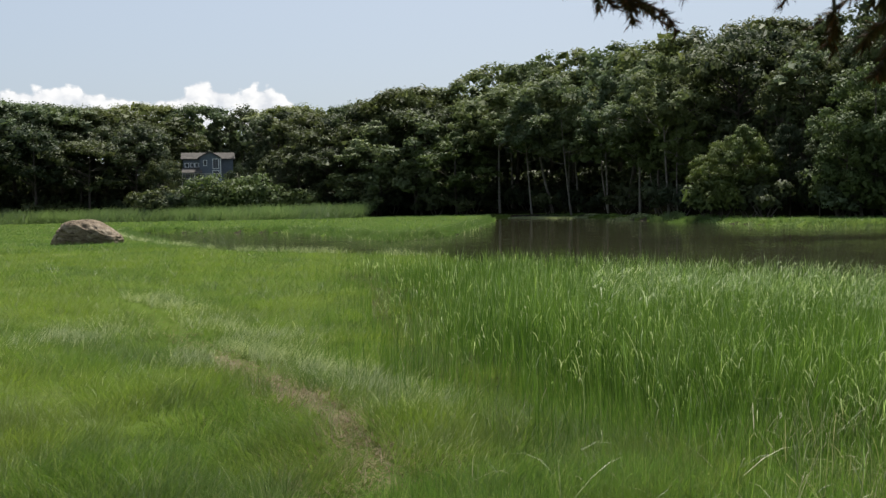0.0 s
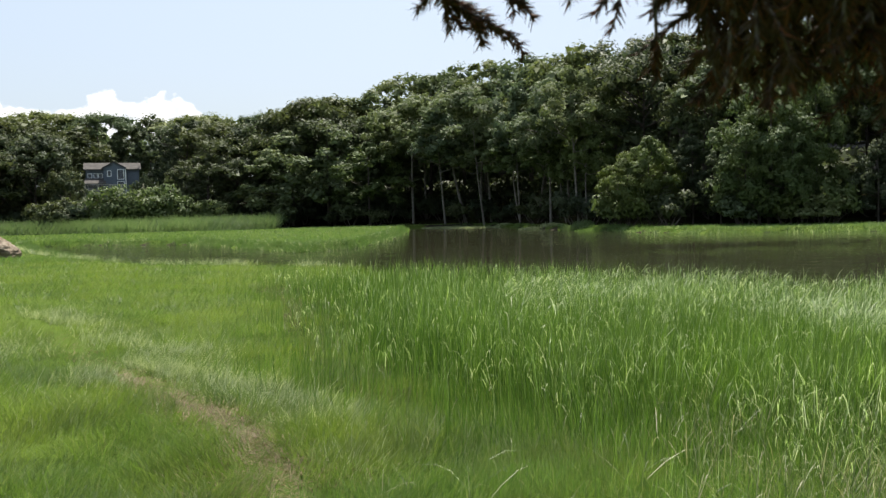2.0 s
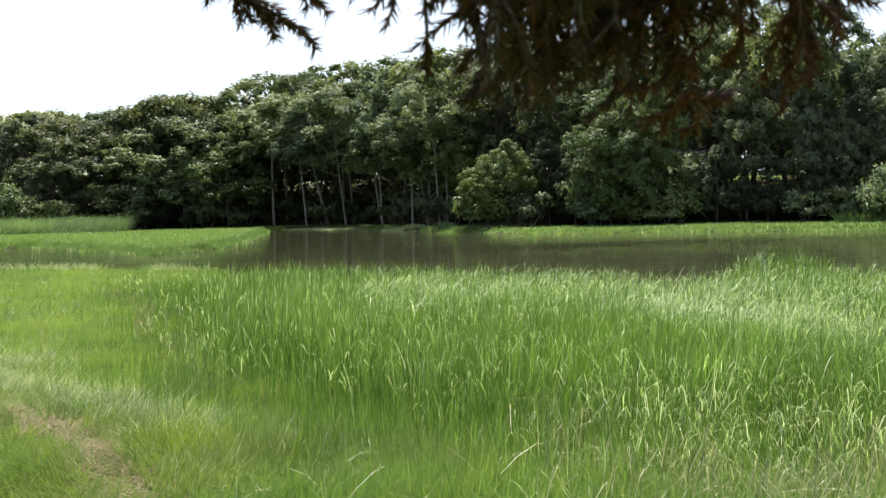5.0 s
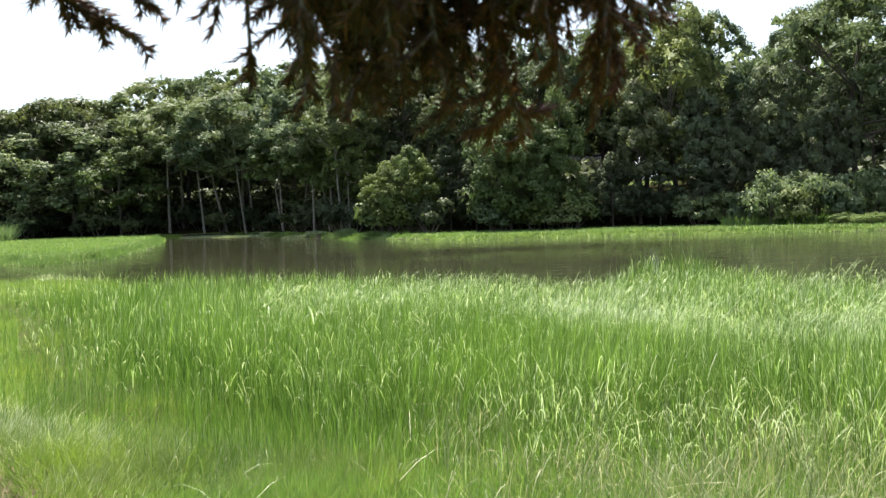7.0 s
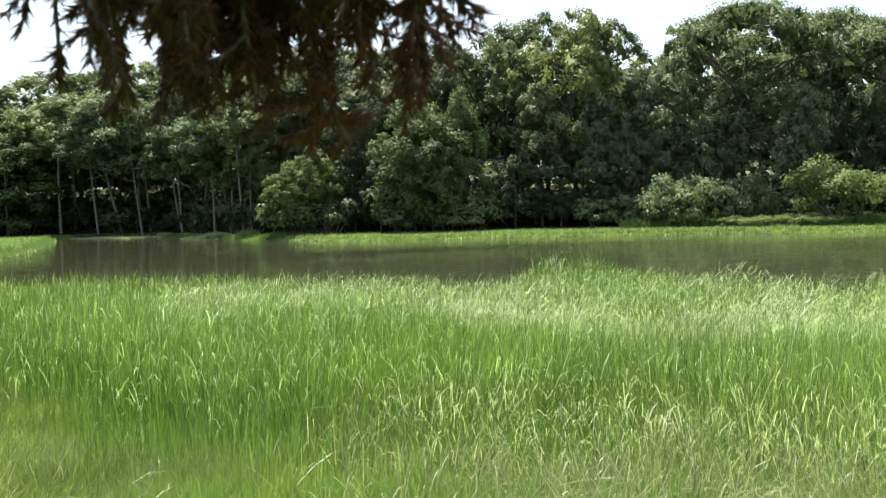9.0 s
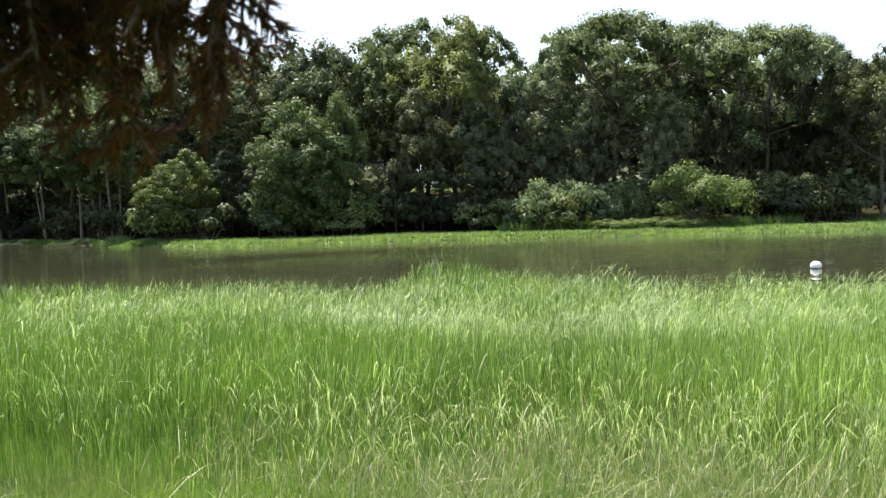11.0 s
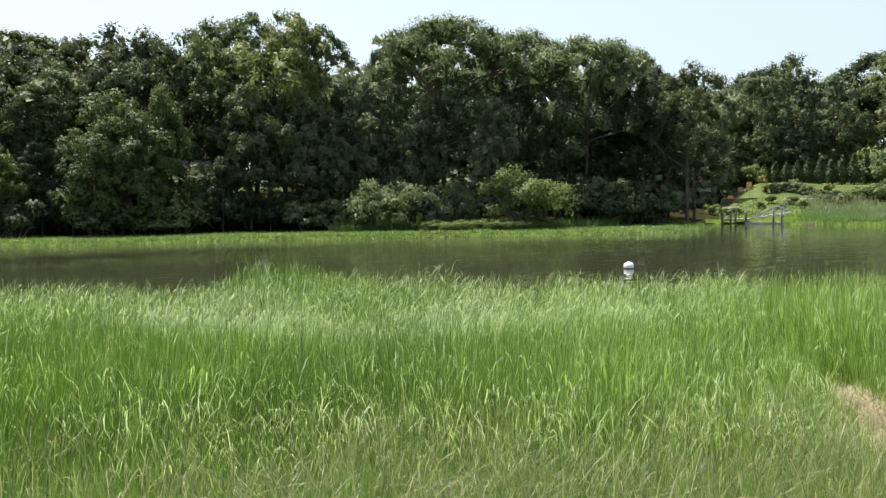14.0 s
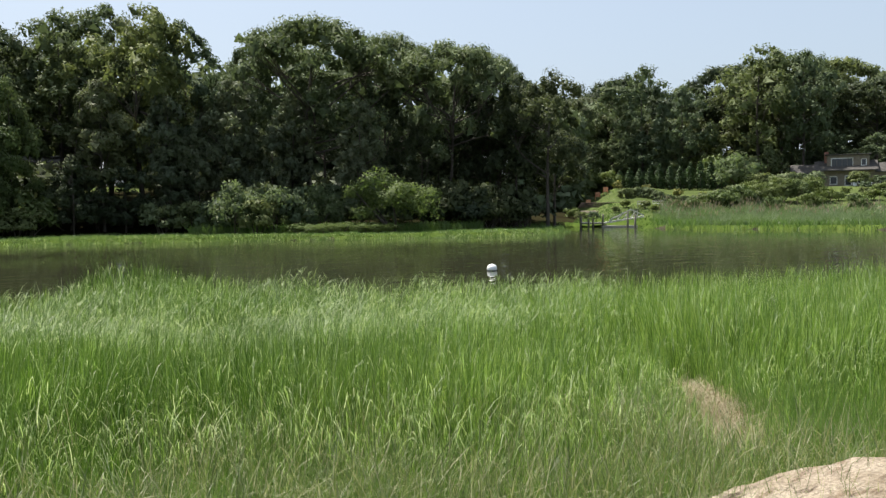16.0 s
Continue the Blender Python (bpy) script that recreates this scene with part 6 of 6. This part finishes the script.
# ---- conifer whose bough hangs over the walker ----
spruce = tagged(empty("spruce_tree", 0.1, -2.2, ground_z(0.1, -2.2)), "old spruce with brown drooping boughs overhead", "tree")
sz = ground_z(0.1, -2.2)
g = np.random.default_rng(17)


def local(p):
    return np.array(p, float) - np.array([0.1, -2.2, sz])


v, f = tube(bend(local((0.1, -2.2, sz - 0.3)), local((0.15, -2.25, 11)), g, 0.01, 12), np.linspace(0.24, 0.05, 12), 12)
obj("trunk", fast_mesh("trunk", v, [f]), M["bark"], spruce, smooth=True)


def needles(path_, n, length, width, droop=0.3, spread=0.9):
    """Needle spikes around a twig."""
    seg = np.clip((g.uniform(0.05, 1, n) * (len(path_) - 1)), 0, len(path_) - 1.001)
    k = seg.astype(int)
    fr_ = (seg - k)[:, None]
    p = path_[k] * (1 - fr_) + path_[k + 1] * fr_
    t = path_[k + 1] - path_[k]
    t /= np.linalg.norm(t, axis=1)[:, None] + 1e-9
    d = g.normal(0, 1, (n, 3))
    d -= t * (d * t).sum(1)[:, None]
    d /= np.linalg.norm(d, axis=1)[:, None]
    d = d * spread + t * g.uniform(0.5, 1.2, n)[:, None] + np.array([0, 0, -droop])
    d /= np.linalg.norm(d, axis=1)[:, None]
    L = length * g.uniform(0.6, 1.25, n)[:, None]
    a = np.cross(d, g.normal(0, 1, (n, 3)))
    a /= np.linalg.norm(a, axis=1)[:, None]
    b = np.cross(d, a)
    w = width * 0.5
    vs = np.stack([p + a * w, p - a * w * 0.5 + b * w * 0.87, p - a * w * 0.5 - b * w * 0.87, p + d * L], 1).reshape(-1, 3)
    base = np.arange(n)[:, None] * 4
    fs = np.concatenate([base + np.array([[0, 1, 3]]), base + np.array([[1, 2, 3]]), base + np.array([[2, 0, 3]])])
    return vs, fs


def spray(name, a, b, twigs, label="", dens=1.0, droop=0.3, length=0.0078, width=0.0014, r0=0.002, sub=0.036, spread=0.9, mat=None):
    """A drooping branchlet from a to b with side twigs and needles: wood and needles as two parts."""
    main = bend(local(a), local(b), g, 0.06, 7)
    wood = [tube(main, np.linspace(r0, r0 * 0.35, 7), 5)]
    leaf_ = [needles(main, int(150 * dens), length, width, droop, spread)]
    for i in range(twigs):
        k = g.uniform(0.1, 0.95) * 6
        i0 = int(k)
        s_ = main[i0] * (1 - (k - i0)) + main[min(6, i0 + 1)] * (k - i0)
        ax = main[-1] - main[0]
        ax /= np.linalg.norm(ax)
        d = g.normal(0, 1, 3) * 0.75 + ax * 0.8 + np.array([0, 0, -0.35])
        d /= np.linalg.norm(d)
        tw = bend(s_, s_ + d * sub * g.uniform(0.35, 1.0), g, 0.1, 5)
        wood.append(tube(tw, np.linspace(r0 * 0.45, r0 * 0.2, 5), 4))
        leaf_.append(needles(tw, int(58 * dens), length, width, droop, spread))
    v, f = joined(wood)
    twig = obj("branchlet", fast_mesh("branchlet", v, [f]), M["bark"], spruce)
    v, f = joined(leaf_)
    obj("needles", fast_mesh("needles", v, [f]), mat or M["needle"], twig, label)


LIMB = [(0.12, -2.1, 3.3), (0.5, -1.0, 3.02), (0.85, 0.1, 2.72), (1.08, 0.85, 2.56), (1.19, 1.2, 2.43), (1.24, 1.42, 2.4)]
v, f = tube([local(p) for p in LIMB], [0.045, 0.035, 0.024, 0.014, 0.008, 0.005], 8)
obj("bough", fast_mesh("bough", v, [f]), M["bark"], spruce, smooth=True)
HANG = [((1.076, 1.334, 2.354), (1.118, 1.336, 2.328), 15), ((1.105, 1.33, 2.41), (1.13, 1.338, 2.335), 4), ((1.174, 1.22, 2.40), (1.171, 1.216, 2.28), 6),
        ((1.19, 1.2, 2.41), (1.186, 1.18, 2.27), 8), ((1.203, 1.22, 2.41), (1.198, 1.216, 2.275), 10), ((1.25, 1.29, 2.40), (1.246, 1.285, 2.28), 10), ((1.258, 1.22, 2.40), (1.264, 1.22, 2.276), 10),
        ((1.283, 1.15, 2.40), (1.279, 1.17, 2.256), 22), ((1.284, 1.15, 2.40), (1.284, 1.15, 2.274), 12), ((1.30, 1.13, 2.40), (1.296, 1.125, 2.276), 9), ((1.178, 1.12, 2.40), (1.175, 1.128, 2.276), 8), ((1.214, 1.18, 2.40), (1.217, 1.186, 2.268), 10),
        ((1.235, 1.16, 2.40), (1.238, 1.16, 2.272), 10), ((1.23, 1.24, 2.40), (1.23, 1.25, 2.28), 10), ((1.27, 1.19, 2.41), (1.272, 1.19, 2.275), 10), ((1.295, 1.16, 2.41), (1.304, 1.15, 2.31), 8), ((1.302, 1.14, 2.40), (1.306, 1.135, 2.298), 9), ((1.285, 1.12, 2.40), (1.288, 1.12, 2.272), 8), ((1.15, 1.25, 2.42), (1.148, 1.25, 2.335), 4)]
for a, b, k in HANG:
    first = a[0] < 1.11
    spray("branchlet", a, b, k, droop=0.1 if first else 0.3, sub=0.034 if first else 0.036, mat=M["needle_red"] if b[0] > 1.275 and b[2] < 2.277 else M["needle"])
    v, f = tube([local(a), local((np.array(a) + np.array(LIMB[4])) / 2 + np.array([0, 0, 0.02])), local(LIMB[4])], [0.002, 0.0028, 0.004], 5)
    obj("side_twig", fast_mesh("side_twig", v, [f]), M["bark"], spruce)
for i in range(44):
    a = (g.uniform(1.2, 1.292), g.uniform(1.12, 1.27), 2.41)
    spray("branchlet", a, (a[0] + g.normal(0, 0.012), a[1] + g.normal(0, 0.012), g.uniform(2.285, 2.325) if a[0] < 1.235 or a[0] > 1.29 else g.uniform(2.282, 2.316)), 10 if a[0] < 1.265 else 6)
for i in range(22):
    a = (g.uniform(1.168, 1.215), g.uniform(1.17, 1.24), 2.41)
    spray("branchlet", a, (a[0] + g.normal(0, 0.008), a[1] + g.normal(0, 0.008), g.uniform(2.295, 2.335)), 7)
# the rest of the conifer: whorls of drooping boughs up the trunk
for i in range(34):
    z_ = 3.3 + 7.2 * i / 33
    an = 2.4 * i + g.uniform(-0.3, 0.3)
    L = 3.3 * (1 - (z_ - 3.3) / 8.4) + 0.35
    if math.cos(an) > 0.3 and z_ < 7.5:
        an += 3.1
    tip = (0.1 + math.sin(an) * L, -2.2 + math.cos(an) * L, z_ - 0.28 * L)
    v, f = tube([local((0.1, -2.2, z_)), local(((0.1 + tip[0]) / 2, (-2.2 + tip[1]) / 2, z_ + 0.02 * L)), local(tip)], [0.035, 0.022, 0.006], 6)
    up_bough = obj("bough", fast_mesh("bough", v, [f]), M["bark"], spruce, smooth=True)
    c0 = local((0.1, -2.2, z_))
    c1 = local(tip)
    cs = np.array([c0 + (c1 - c0) * u + g.normal(0, 0.16, 3) * np.array([1, 1, 0.4]) * (0.4 + u) - np.array([0, 0, 0.1]) for u in np.linspace(0.15, 1, 13)])
    foliage("needle_spray", [leaf_cloud(cs, np.full(13, 0.26), 46, 0.1, 0.55, 300 + i)], M["needle"], up_bough)


def drop_source(root):
    for o in (*root.children_recursive, root):
        bpy.data.objects.remove(o)


for src in [*BUSH, CEDAR, WILLOW, YELLOW, *(t for ks in (KINDS, COARSE) for ts in ks.values() for t in ts)]:
    drop_source(src)
